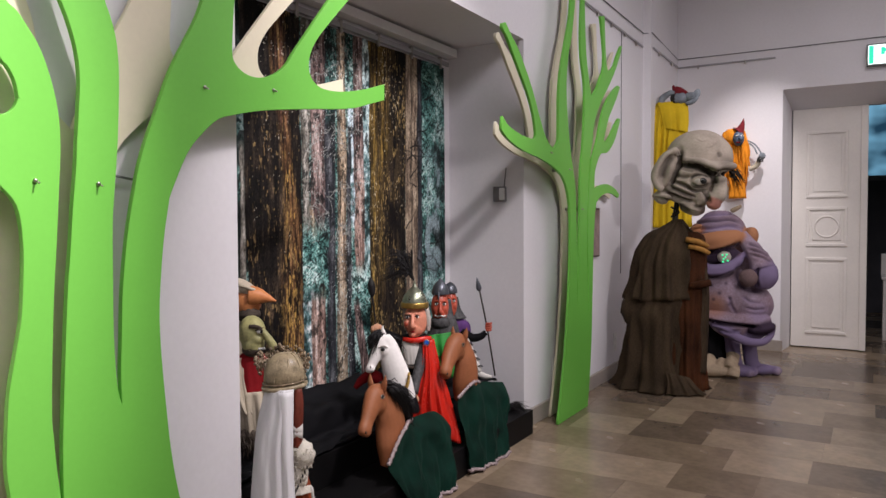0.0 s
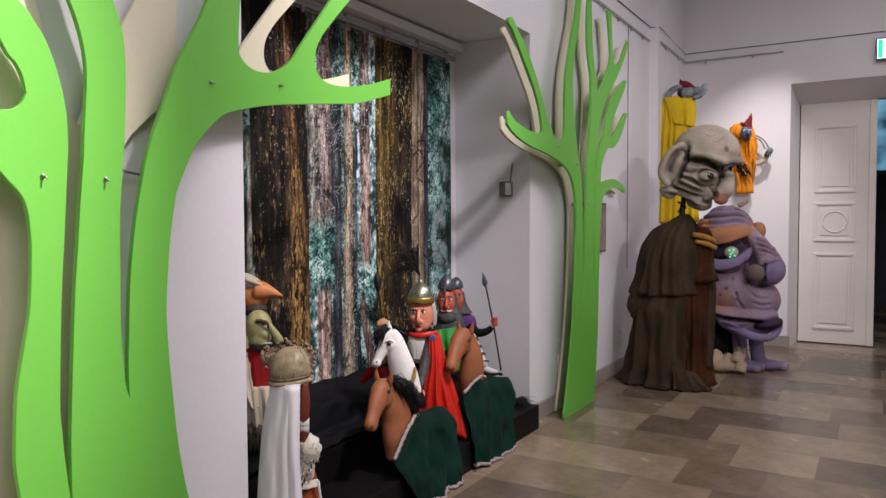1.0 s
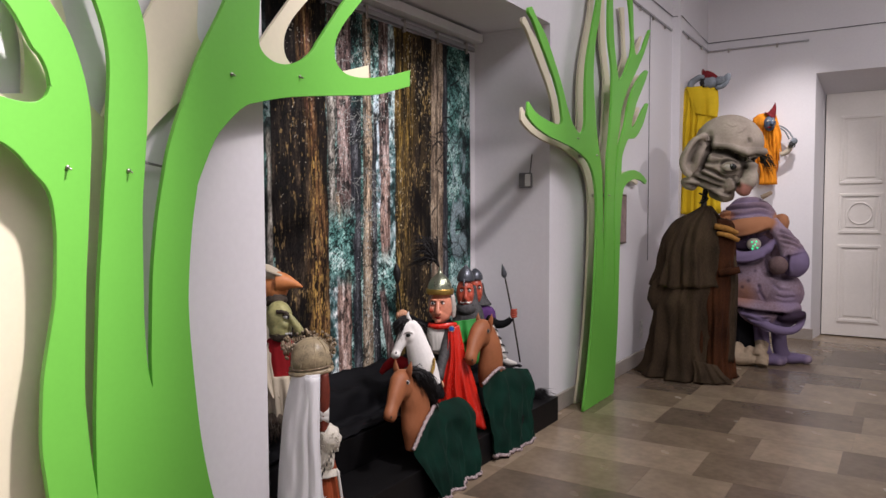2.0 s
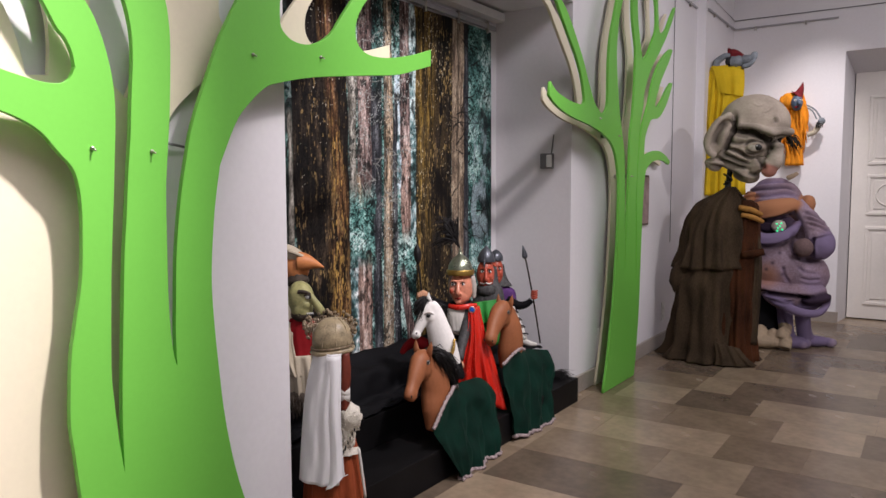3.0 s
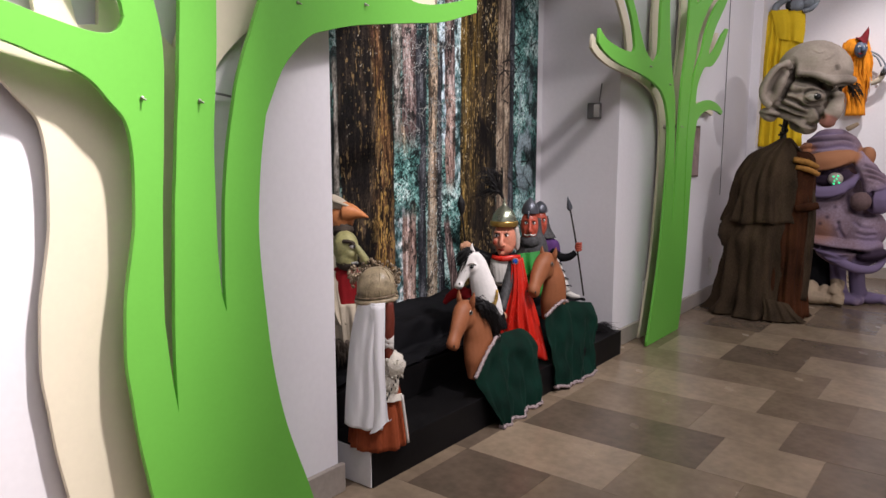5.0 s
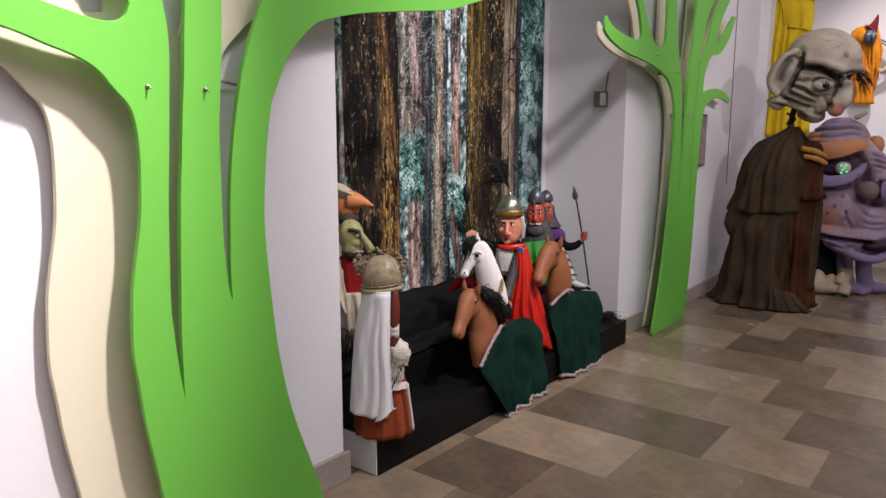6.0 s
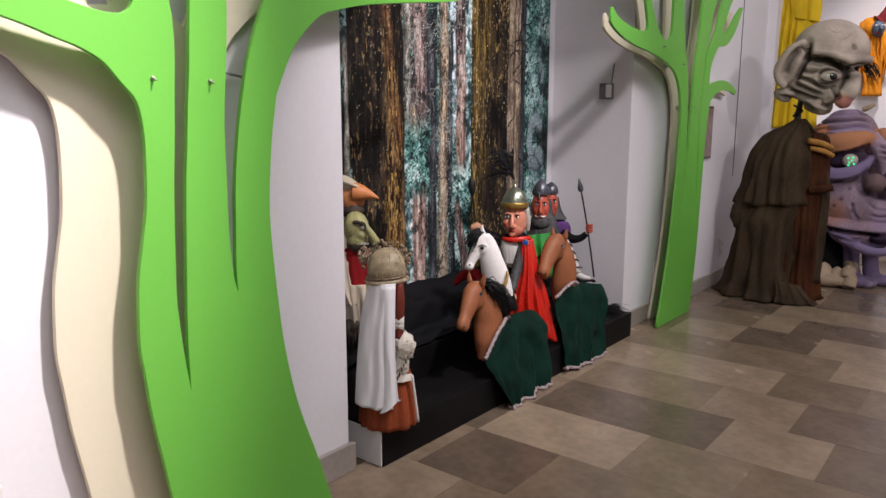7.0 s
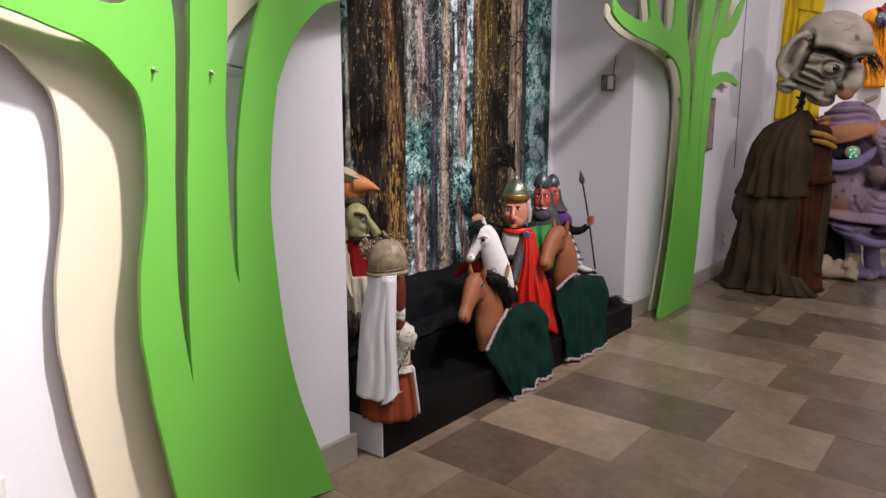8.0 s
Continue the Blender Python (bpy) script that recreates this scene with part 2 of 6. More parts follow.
class ForestPrint:
    """The picture printed on the banner: trunk before trunk, firs and light between them, twigs and lichen flecks."""
    Y0, Z0, WIDE, HIGH = 1.98, 0.36, 2.24, 2.04

    def __init__(self, cols, rows):
        self.cols, self.rows = cols, rows
        self.y = np.linspace(self.Y0, self.Y0 + self.WIDE, cols)[None, :] * np.ones((rows, 1))
        self.z = np.linspace(self.Z0, self.Z0 + self.HIGH, rows)[:, None] * np.ones((1, cols))
        self.rgb = np.zeros((rows, cols, 3))

    def cells(self, fy, fz, seed, octaves=4, fall=0.6, slant=0.0):
        """Cloudy noise from 0 to 1 with fy by fz cells a metre."""
        rng, total, weight, amp = np.random.RandomState(seed), 0.0, 0.0, 1.0
        for _ in range(octaves):
            v = (self.y - self.Y0 + slant * (self.z - self.Z0) + abs(slant) * self.HIGH) * fy
            w = (self.z - self.Z0) * fz
            grid = rng.rand(int(w.max()) + 3, int(v.max()) + 3)
            i, j = w.astype(int), v.astype(int)
            a, b = w - i, v - j
            a, b = a * a * (3 - 2 * a), b * b * (3 - 2 * b)
            total = total + amp * (grid[i, j] * (1 - a) * (1 - b) + grid[i + 1, j] * a * (1 - b) + grid[i, j + 1] * (1 - a) * b + grid[i + 1, j + 1] * a * b)
            weight, amp, fy, fz = weight + amp, amp * fall, fy * 2, fz * 2
        return total / weight

    @staticmethod
    def tones(value, stops):
        at = [s[0] for s in stops]
        return np.stack([np.interp(value, at, [s[1][c] for s in stops]) for c in range(3)], -1)

    def lay(self, colour, mask):
        self.rgb = self.rgb * (1 - mask[..., None]) + np.asarray(colour) * mask[..., None]

    def band(self, z0, z1, soft=0.05):
        return np.clip((self.z - z0) / soft + 0.5, 0, 1) * np.clip((z1 - self.z) / soft + 0.5, 0, 1)

    def across(self, left, right, seed, wobble=0.012):
        """Mask and place across a stem whose sides run through (z, y) marks."""
        zl, zr = sorted(left), sorted(right)
        lo = np.interp(self.z, [p[0] for p in zl], [p[1] for p in zl]) + wobble * (self.cells(0.4, 5, seed, 4) - 0.5) * 2
        hi = np.interp(self.z, [p[0] for p in zr], [p[1] for p in zr]) + wobble * (self.cells(0.4, 5, seed + 1, 4) - 0.5) * 2
        s = (self.y - lo) / np.maximum(hi - lo, 0.004)
        mask = np.clip((self.y - lo) / 0.006 + 0.5, 0, 1) * np.clip((hi - self.y) / 0.006 + 0.5, 0, 1)
        return mask, np.clip(s, 0, 1)

    def trunk(self, left, right, stops, seed, z0=0.0, z1=3.0, grain=(60, 7), round_=0.5, wobble=0.012):
        mask, s = self.across(left, right, seed, wobble)
        mask = mask * self.band(z0, z1)
        tone = 0.62 * self.cells(*grain, seed + 2, 4, 0.75) + 0.38 * self.cells(9, 4, seed + 3, 4)
        tone = np.clip((tone - 0.5) * 2.6 + 0.5, 0, 1) * (1 - round_ + round_ * np.sin(np.pi * np.clip(0.06 + 0.88 * s, 0, 1)))
        self.lay(self.tones(tone, stops), mask)
        return mask, s

    def flecks(self, mask, colour, seed, share, size=(75, 22), patch=0.5):
        """Short upright flecks of lit bark, thick in patches."""
        f = self.cells(*size, seed, 2, 0.7) * 0.72 + self.cells(7, 3.5, seed + 1, 3) * 0.28 * 2 * patch + 0.28 * (0.5 - patch)
        edge = np.quantile(f[mask > 0.5], 1 - share)
        self.lay(colour, mask * np.clip((f - edge) * 26, 0, 1))

    def firs(self, mask, seed, pale=1.0, slant=1.2):
        needles = np.minimum(np.abs(self.cells(46, 30, seed, 3, 0.7, slant) - 0.5), np.abs(self.cells(46, 30, seed + 1, 3, 0.7, -slant) - 0.5)) * 2
        clump = self.cells(8, 7, seed + 2, 4, 0.65)
        v = np.clip(0.86 - 3.2 * needles + (clump - 0.5) * 2.2, 0, 1)
        self.lay(self.tones(v, [(0.0, (0.006, 0.014, 0.014)), (0.35, (0.025, 0.07, 0.066)), (0.65, (0.10 * pale, 0.25 * pale, 0.225 * pale)), (0.88, (0.24 * pale, 0.43 * pale, 0.40 * pale)), (1.0, (0.50 * pale, 0.66 * pale, 0.64 * pale))]), mask)

    def light(self, mask, seed, colour=(0.66, 0.82, 0.92)):
        """Sky between the stems, broken by needles."""
        v = self.cells(30, 24, seed, 3, 0.75) * 0.6 + self.cells(9, 6, seed + 1, 3) * 0.4
        self.lay(self.tones(np.clip((v - 0.5) * 4 + 0.5, 0, 1), [(0, (0.02, 0.045, 0.045)), (0.4, (0.13, 0.24, 0.25)), (0.7, tuple(0.6 * c for c in colour)), (1, colour)]), mask)

    def twig(self, y, z, ang, length, width, colour, rng, bend=0.8, fork=1):
        step, a = 0.005, ang
        for k in range(int(length / step)):
            w = max(width * (1 - k * step / length), 0.0022)
            c0, r0 = (y - self.Y0) / self.WIDE * (self.cols - 1), (z - self.Z0) / self.HIGH * (self.rows - 1)
            i0, i1, j0, j1 = int(r0) - 2, int(r0) + 4, int(c0) - 2, int(c0) + 4
            if i0 < 0 or j0 < 0 or i1 > self.rows or j1 > self.cols:
                return
            dd = np.hypot(self.y[i0:i1, j0:j1] - y, self.z[i0:i1, j0:j1] - z)
            mk = np.clip((w - dd) / 0.003 + 0.5, 0, 1)[..., None] * 0.85
            self.rgb[i0:i1, j0:j1] = self.rgb[i0:i1, j0:j1] * (1 - mk) + np.array(colour) * mk
            y, z, a = y + step * math.cos(a), z + step * math.sin(a), a + rng.uniform(-bend, bend) * 0.3
            if fork and rng.random() < 0.06:
                self.twig(y, z, a + rng.choice((-0.8, 0.8)), length * 0.45, w * 0.7, colour, rng, bend, fork - 1)

    def paint(self):
        rng = random.Random(8)
        everywhere = np.ones((self.rows, self.cols))
        strip = lambda a, b, sd, w=0.012: self.across([(0, a)], [(0, b)], sd, w)[0]
        dark = [(0, (0.004, 0.004, 0.004)), (0.5, (0.012, 0.010, 0.009)), (0.8, (0.035, 0.026, 0.019)), (1, (0.10, 0.07, 0.045))]
        slate = [(0, (0.008, 0.009, 0.011)), (0.5, (0.032, 0.034, 0.042)), (1, (0.15, 0.155, 0.17))]
        tan = [(0, (0.035, 0.025, 0.017)), (0.3, (0.20, 0.145, 0.10)), (0.6, (0.52, 0.41, 0.29)), (1, (0.84, 0.74, 0.58))]
        plum = [(0, (0.016, 0.012, 0.012)), (0.35, (0.12, 0.082, 0.078)), (0.65, (0.34, 0.25, 0.23)), (1, (0.70, 0.60, 0.56))]
        ash = [(0, (0.03, 0.03, 0.026)), (0.4, (0.15, 0.14, 0.12)), (0.8, (0.38, 0.36, 0.32)), (1, (0.62, 0.60, 0.55))]
        rosy = [(0, (0.03, 0.02, 0.018)), (0.3, (0.19, 0.12, 0.10)), (0.6, (0.46, 0.33, 0.28)), (1, (0.86, 0.78, 0.74))]
        self.firs(everywhere, 40)
        # behind the near dark trunk
        self.lay((0.010, 0.013, 0.013), strip(1.9, 2.45, 70) * np.clip(0.95 - 0.5 * (self.cells(12, 6, 68, 3) > 0.6), 0, 1))
        self.trunk([(0, 2.375), (1.4, 2.372), (2.5, 2.36)], [(0, 2.415), (1.4, 2.405), (2.5, 2.385)], ash, 71, 0.0, 1.72)
        # far wood between the two great trunks
        self.light(strip(3.17, 3.27, 80, 0.02) * self.band(1.35, 2.1), 81)
        self.light(strip(3.30, 3.37, 82, 0.02) * self.band(0.9, 2.6), 83, (0.62, 0.80, 0.82))
        self.light(strip(2.80, 2.87, 84, 0.02) * self.band(0.45, 1.02), 85, (0.74, 0.84, 0.86))
        self.trunk([(0, 2.87), (2.5, 2.86)], [(0, 2.955), (2.5, 2.975)], plum, 86, 1.30, 3.0)
        self.trunk([(0, 2.855), (2.5, 2.86)], [(0, 2.965), (2.5, 2.965)], rosy, 90, 0.0, 0.98, (55, 9))
        self.trunk([(1.0, 2.93), (1.45, 2.84)], [(1.0, 2.97), (1.45, 2.875)], tan, 94, 0.98, 1.45)
        self.trunk([(0, 2.805), (2.5, 2.79)], [(0, 2.845), (2.5, 2.865)], ash, 98, 1.30, 3.0, wobble=0.018)
        self.trunk([(0, 2.985), (2.5, 2.965)], [(0, 3.055), (2.5, 3.055)], slate, 102)
        self.firs(strip(2.97, 3.05, 106, 0.03) * self.band(1.9, 2.6) * 0.8, 107, 0.9)
        self.trunk([(0, 3.215), (1.2, 3.16), (2.5, 3.17)], [(0, 3.245), (1.2, 3.20), (2.5, 3.185)], slate, 110, 0.0, 1.9, wobble=0.02)
        self.trunk([(0, 3.165), (2.5, 3.165)], [(0, 3.225), (2.5, 3.20)], slate, 114, 0.0, 1.15)
        mask, s = self.trunk([(0, 3.05), (1.3, 3.075), (2.5, 3.075)], [(0, 3.165), (1.3, 3.155), (2.5, 3.15)], tan, 118, grain=(50, 5), wobble=0.008)
        self.lay((0.035, 0.028, 0.022), mask * np.clip((0.30 - s) * 8, 0, 1) * 0.7 * self.band(1.0, 2.6, 0.3))
        self.lay((0.07, 0.06, 0.05), mask * self.band(0, 1.05, 0.4) * 0.45)
        self.trunk([(0, 3.20), (2.5, 3.225)], [(0, 3.295), (2.5, 3.305)], plum, 122, 1.55, 3.0)
        self.trunk([(0, 3.225), (2.5, 3.225)], [(0, 3.305), (2.5, 3.31)], rosy, 126, 1.02, 1.62)
        self.firs(strip(3.19, 3.38, 130, 0.03) * self.band(0.80, 1.10, 0.12), 131, 1.25)
        self.firs(strip(2.80, 2.99, 134, 0.04) * self.band(0.98, 1.33, 0.14), 135, 1.25)
        self.trunk([(0.3, 3.30), (1.0, 3.20)], [(0.3, 3.40), (1.0, 3.245)], plum, 138, 0.3, 0.92)
        self.flecks(strip(2.80, 3.38, 142) * self.band(0.3, 2.4), (0.52, 0.58, 0.56), 143, 0.035, (170, 120), 0.5)
        self.lay((0.01, 0.012, 0.012), strip(2.80, 3.38, 144) * np.clip((self.cells(34, 16, 145, 4, 0.75) - 0.58) * 12, 0, 0.85))
        for _ in range(150):
            pale = rng.random() < 0.55
            self.twig(rng.uniform(2.82, 3.25) if pale else rng.uniform(2.82, 3.36), rng.uniform(1.25, 2.3) if pale else rng.uniform(0.6, 2.3), rng.uniform(-1.2, 4.2), rng.uniform(0.05, 0.13), 0.0022,
                      (0.30, 0.31, 0.29) if pale else (0.012, 0.012, 0.012), rng)
        # pale stem, dark gap and blue firs at the far side
        self.firs(strip(3.88, 4.4, 150), 151, 0.95, 0.7)
        self.lay((0.30, 0.38, 0.42), strip(3.98, 4.16, 152, 0.05) * self.band(1.05, 1.75, 0.3) * np.clip((self.cells(14, 9, 153, 4) - 0.42) * 6, 0, 0.75))
        self.lay((0.008, 0.011, 0.012), strip(3.88, 4.4, 154) * np.clip((self.cells(7, 5, 155, 4) - 0.54) * 9, 0, 0.85))
        self.trunk([(0, 3.885), (2.5, 3.87)], [(0, 3.95), (2.5, 3.93)], slate, 158)
        m2, s2 = self.trunk([(0, 3.735), (2.5, 3.73)], [(0, 3.89), (2.5, 3.875)], tan, 162, round_=0.35)
        self.lay((0.10, 0.08, 0.065), m2 * 0.35)
        self.lay((0.03, 0.022, 0.018), m2 * np.clip(1 - np.abs(s2 - 0.55 - 0.2 * (self.cells(0.4, 4, 166) - 0.5)) * 9, 0, 1) * 0.8)
        for _ in range(26):
            self.twig(rng.uniform(3.74, 4.2), rng.uniform(0.7, 2.35), rng.choice((0.5, 0.7, 2.6, -0.7)) + rng.uniform(-0.3, 0.3), rng.uniform(0.12, 0.34), 0.0065, (0.010, 0.010, 0.010), rng, 0.5, 2)
        # the far great trunk: gold ridges on its near flank, a dark knot
        m3, s3 = self.trunk([(0, 3.36), (1.1, 3.355), (2.5, 3.365)], [(0, 3.735), (2.5, 3.74)], dark, 170, grain=(70, 6), round_=0.3)
        gold = m3 * np.clip((0.52 - s3 + 0.5 * (self.cells(3, 2, 174, 3) - 0.5)) * 4, 0, 1)
        self.lay(self.tones(self.cells(65, 5, 175, 4, 0.7), [(0.35, (0.012, 0.009, 0.006)), (0.5, (0.065, 0.042, 0.012)), (0.62, (0.20, 0.125, 0.028)), (0.75, (0.42, 0.29, 0.09))]), gold * 0.85)
        self.lay((0.05, 0.036, 0.02), m3 * np.clip((self.cells(45, 7, 176, 4, 0.7) - 0.52) * 8, 0, 0.8))
        knot = np.exp(-((self.y - 3.60) / 0.055) ** 2 - ((self.z - 1.40) / 0.10) ** 2)
        self.flecks(m3 * (1 - knot), (0.30, 0.21, 0.085), 178, 0.10, (140, 34), 0.7)
        self.flecks(m3 * (1 - knot), (0.62, 0.54, 0.38), 182, 0.016, (150, 55), 0.6)
        self.lay((0.006, 0.005, 0.005), m3 * np.clip(knot * 1.3, 0, 0.95))
        # the near great trunk: almost black, a rusty ridge that widens to gold flakes below
        m4, s4 = self.trunk([(0, 2.49), (1.2, 2.41), (2.5, 2.38)], [(0, 2.805), (1.65, 2.80), (2.1, 2.79), (2.5, 2.79)], dark, 190, grain=(60, 6), round_=0.2)
        ridge_y = np.interp(self.z, [0.4, 1.3, 1.6, 2.0, 2.4], [2.70, 2.735, 2.70, 2.64, 2.615]) + 0.02 * (self.cells(0.4, 4, 194) - 0.5)
        ridge_w = np.interp(self.z, [0.4, 1.2, 1.6, 2.0], [0.11, 0.075, 0.035, 0.045])
        ridge = np.clip(1.4 - np.abs(self.y - ridge_y) / ridge_w, 0, 1)
        self.lay(self.tones(self.cells(55, 6, 195, 4, 0.7), [(0.36, (0.008, 0.006, 0.005)), (0.5, (0.07, 0.035, 0.018)), (0.64, (0.24, 0.13, 0.055)), (0.76, (0.46, 0.30, 0.13))]), m4 * ridge * 0.9)
        self.lay((0.24, 0.12, 0.09), m4 * ridge * self.band(1.85, 2.5, 0.2) * np.clip((self.cells(30, 4, 197, 3) - 0.5) * 6, 0, 0.5))
        self.flecks(m4 * ridge * self.band(0.2, 1.75, 0.2), (0.42, 0.26, 0.075), 198, 0.20, (120, 26), 0.6)
        self.flecks(m4, (0.22, 0.15, 0.065), 202, 0.05, (140, 30), 0.7)
        self.flecks(m4, (0.60, 0.56, 0.46), 206, 0.004, (170, 100), 0.6)
        self.lay((0.005, 0.005, 0.005), m4 * np.clip((self.cells(6, 3, 210, 4, 0.6) - 0.50) * 8, 0, 0.85) * (1 - 0.6 * ridge))
        grit = np.clip((self.cells(230, 120, 214, 2, 0.8) - 0.5) * 2.6, -1, 1)
        self.rgb = np.clip(self.rgb * (1 + 0.75 * grit[..., None]), 0.003, 0.92)
        return self.rgb


# ---- building helpers ----
def part(name, bm, mat, parent=None, label="", smooth=False):
    me = bpy.data.meshes.new(name)
    bmesh.ops.recalc_face_normals(bm, faces=bm.faces)
    bm.to_mesh(me)
    bm.free()
    for m in (mat if isinstance(mat, (list, tuple)) else [mat]):
        me.materials.append(m)
    if smooth:
        for p in me.polygons:
            p.use_smooth = True
    ob = new(name, me)
    if parent is not None:
        ob.parent = parent
    if label:
        tagged(ob, label)
    return ob


def empty(name, m=None):
    ob = new(name)
    if m is not None:
        ob.matrix_world = m
    return ob


def add_box(bm, a, b, bevel=0.0):
    r = bmesh.ops.create_cube(bm, size=1)
    c = [(p + q) / 2 for p, q in zip(a, b)]
    s = [abs(q - p) for p, q in zip(a, b)]
    bmesh.ops.scale(bm, vec=s, verts=r["verts"])
    bmesh.ops.translate(bm, vec=c, verts=r["verts"])
    if bevel:
        edges = list({e for v in r["verts"] for e in v.link_edges})
        bmesh.ops.bevel(bm, geom=edges, offset=bevel, segments=2, affect="EDGES", profile=0.5)


def box(a, b, bevel=0.0):
    bm = bmesh.new()
    add_box(bm, a, b, bevel)
    return bm


def cylinder(a, b, r, n=12):
    bm = bmesh.new()
    tube_into(bm, [(*a, r), (*b, r)], n)
    return bm


def tube_into(bm, pts, n=12, flat=1.0, mat=0, side=None):
    """A closed tube through (x, y, z, r); flat squeezes it along the direction 'side'."""
    rings = []
    ps = [Vector(p[:3]) for p in pts]
    for i, p in enumerate(ps):
        d = (ps[min(i + 1, len(ps) - 1)] - ps[max(i - 1, 0)]).normalized()
        s = Vector(side or (0, 1, 0))
        if abs(d.dot(s)) > 0.95:
            s = Vector((1, 0, 0))
        a = (s - d * s.dot(d)).normalized()
        b = d.cross(a)
        r = pts[i][3]
        rings.append([bm.verts.new(p + a * (r * flat * math.cos(t)) + b * (r * math.sin(t)))
                      for t in (2 * math.pi * k / n for k in range(n))])
    faces = []
    for r0, r1 in zip(rings, rings[1:]):
        for k in range(n):
            faces.append(bm.faces.new((r0[k], r0[(k + 1) % n], r1[(k + 1) % n], r1[k])))
    faces.append(bm.faces.new(rings[0][::-1]))
    faces.append(bm.faces.new(rings[-1]))
    for f in faces:
        f.material_index, f.smooth = mat, True
    return faces


def spline(pts, steps=5):
    """A smooth closed or open line through points of any dimension (Catmull-Rom, open ends)."""
    out = []
    v = [np.array(p, float) for p in pts]
    for i in range(len(v) - 1):
        p0, p1, p2, p3 = v[max(i - 1, 0)], v[i], v[i + 1], v[min(i + 2, len(v) - 1)]
        for k in range(steps):
            t = k / steps
            out.append(0.5 * (2 * p1 + (p2 - p0) * t + (2 * p0 - 5 * p1 + 4 * p2 - p3) * t * t + (3 * p1 - p0 - 3 * p2 + p3) * t ** 3))
    out.append(v[-1])
    return out


def fused(bm, voxel, rounds=4, soft=None, reach=0.02):
    """Melts overlapping shapes into one skin; each new face takes the paint of the nearest old one.
    soft: {material slot: airbrush channel}, sprayed on with a soft edge instead."""
    soft = soft or {}
    bm.faces.ensure_lookup_table()
    groups, old = {}, {}
    for f in bm.faces:
        groups.setdefault(soft.get(f.material_index, -1), []).append([v.co.copy() for v in f.verts])
        if f.material_index not in soft:
            old.setdefault("paint", []).append(f.material_index)
    trees = {}
    for ch, polys in groups.items():
        vs, ps = [], []
        for poly in polys:
            ps.append(list(range(len(vs), len(vs) + len(poly))))
            vs += poly
        trees[ch] = BVHTree.FromPolygons(vs, ps)
    me = bpy.data.meshes.new("clay")
    bm.to_mesh(me)
    bm.free()
    tmp = new("clay", me)
    rm = tmp.modifiers.new("melt", "REMESH")
    rm.mode, rm.voxel_size = "VOXEL", voxel
    sm = tmp.modifiers.new("soften", "SMOOTH")
    sm.factor, sm.iterations = 0.5, rounds
    skin = bpy.data.meshes.new_from_object(tmp.evaluated_get(bpy.context.evaluated_depsgraph_get()))
    bpy.data.objects.remove(tmp)
    bpy.data.meshes.remove(me)
    out = bmesh.new()
    out.from_mesh(skin)
    bpy.data.meshes.remove(skin)
    for f in out.faces:
        near = trees[-1].find_nearest(f.calc_center_median())
        f.material_index = old["paint"][near[2]] if near[2] is not None else 0
        f.smooth = True
    if soft:
        layer = out.verts.layers.float_color.new("airbrush")
        for v in out.verts:
            c = [0.0, 0.0, 0.0, 1.0]
            for ch in set(soft.values()):
                if ch in trees:
                    dist = trees[ch].find_nearest(v.co)[3]
                    t = max(0.0, 1 - dist / reach)
                    c[ch] = t * t * (3 - 2 * t)
            v[layer] = c
    return out


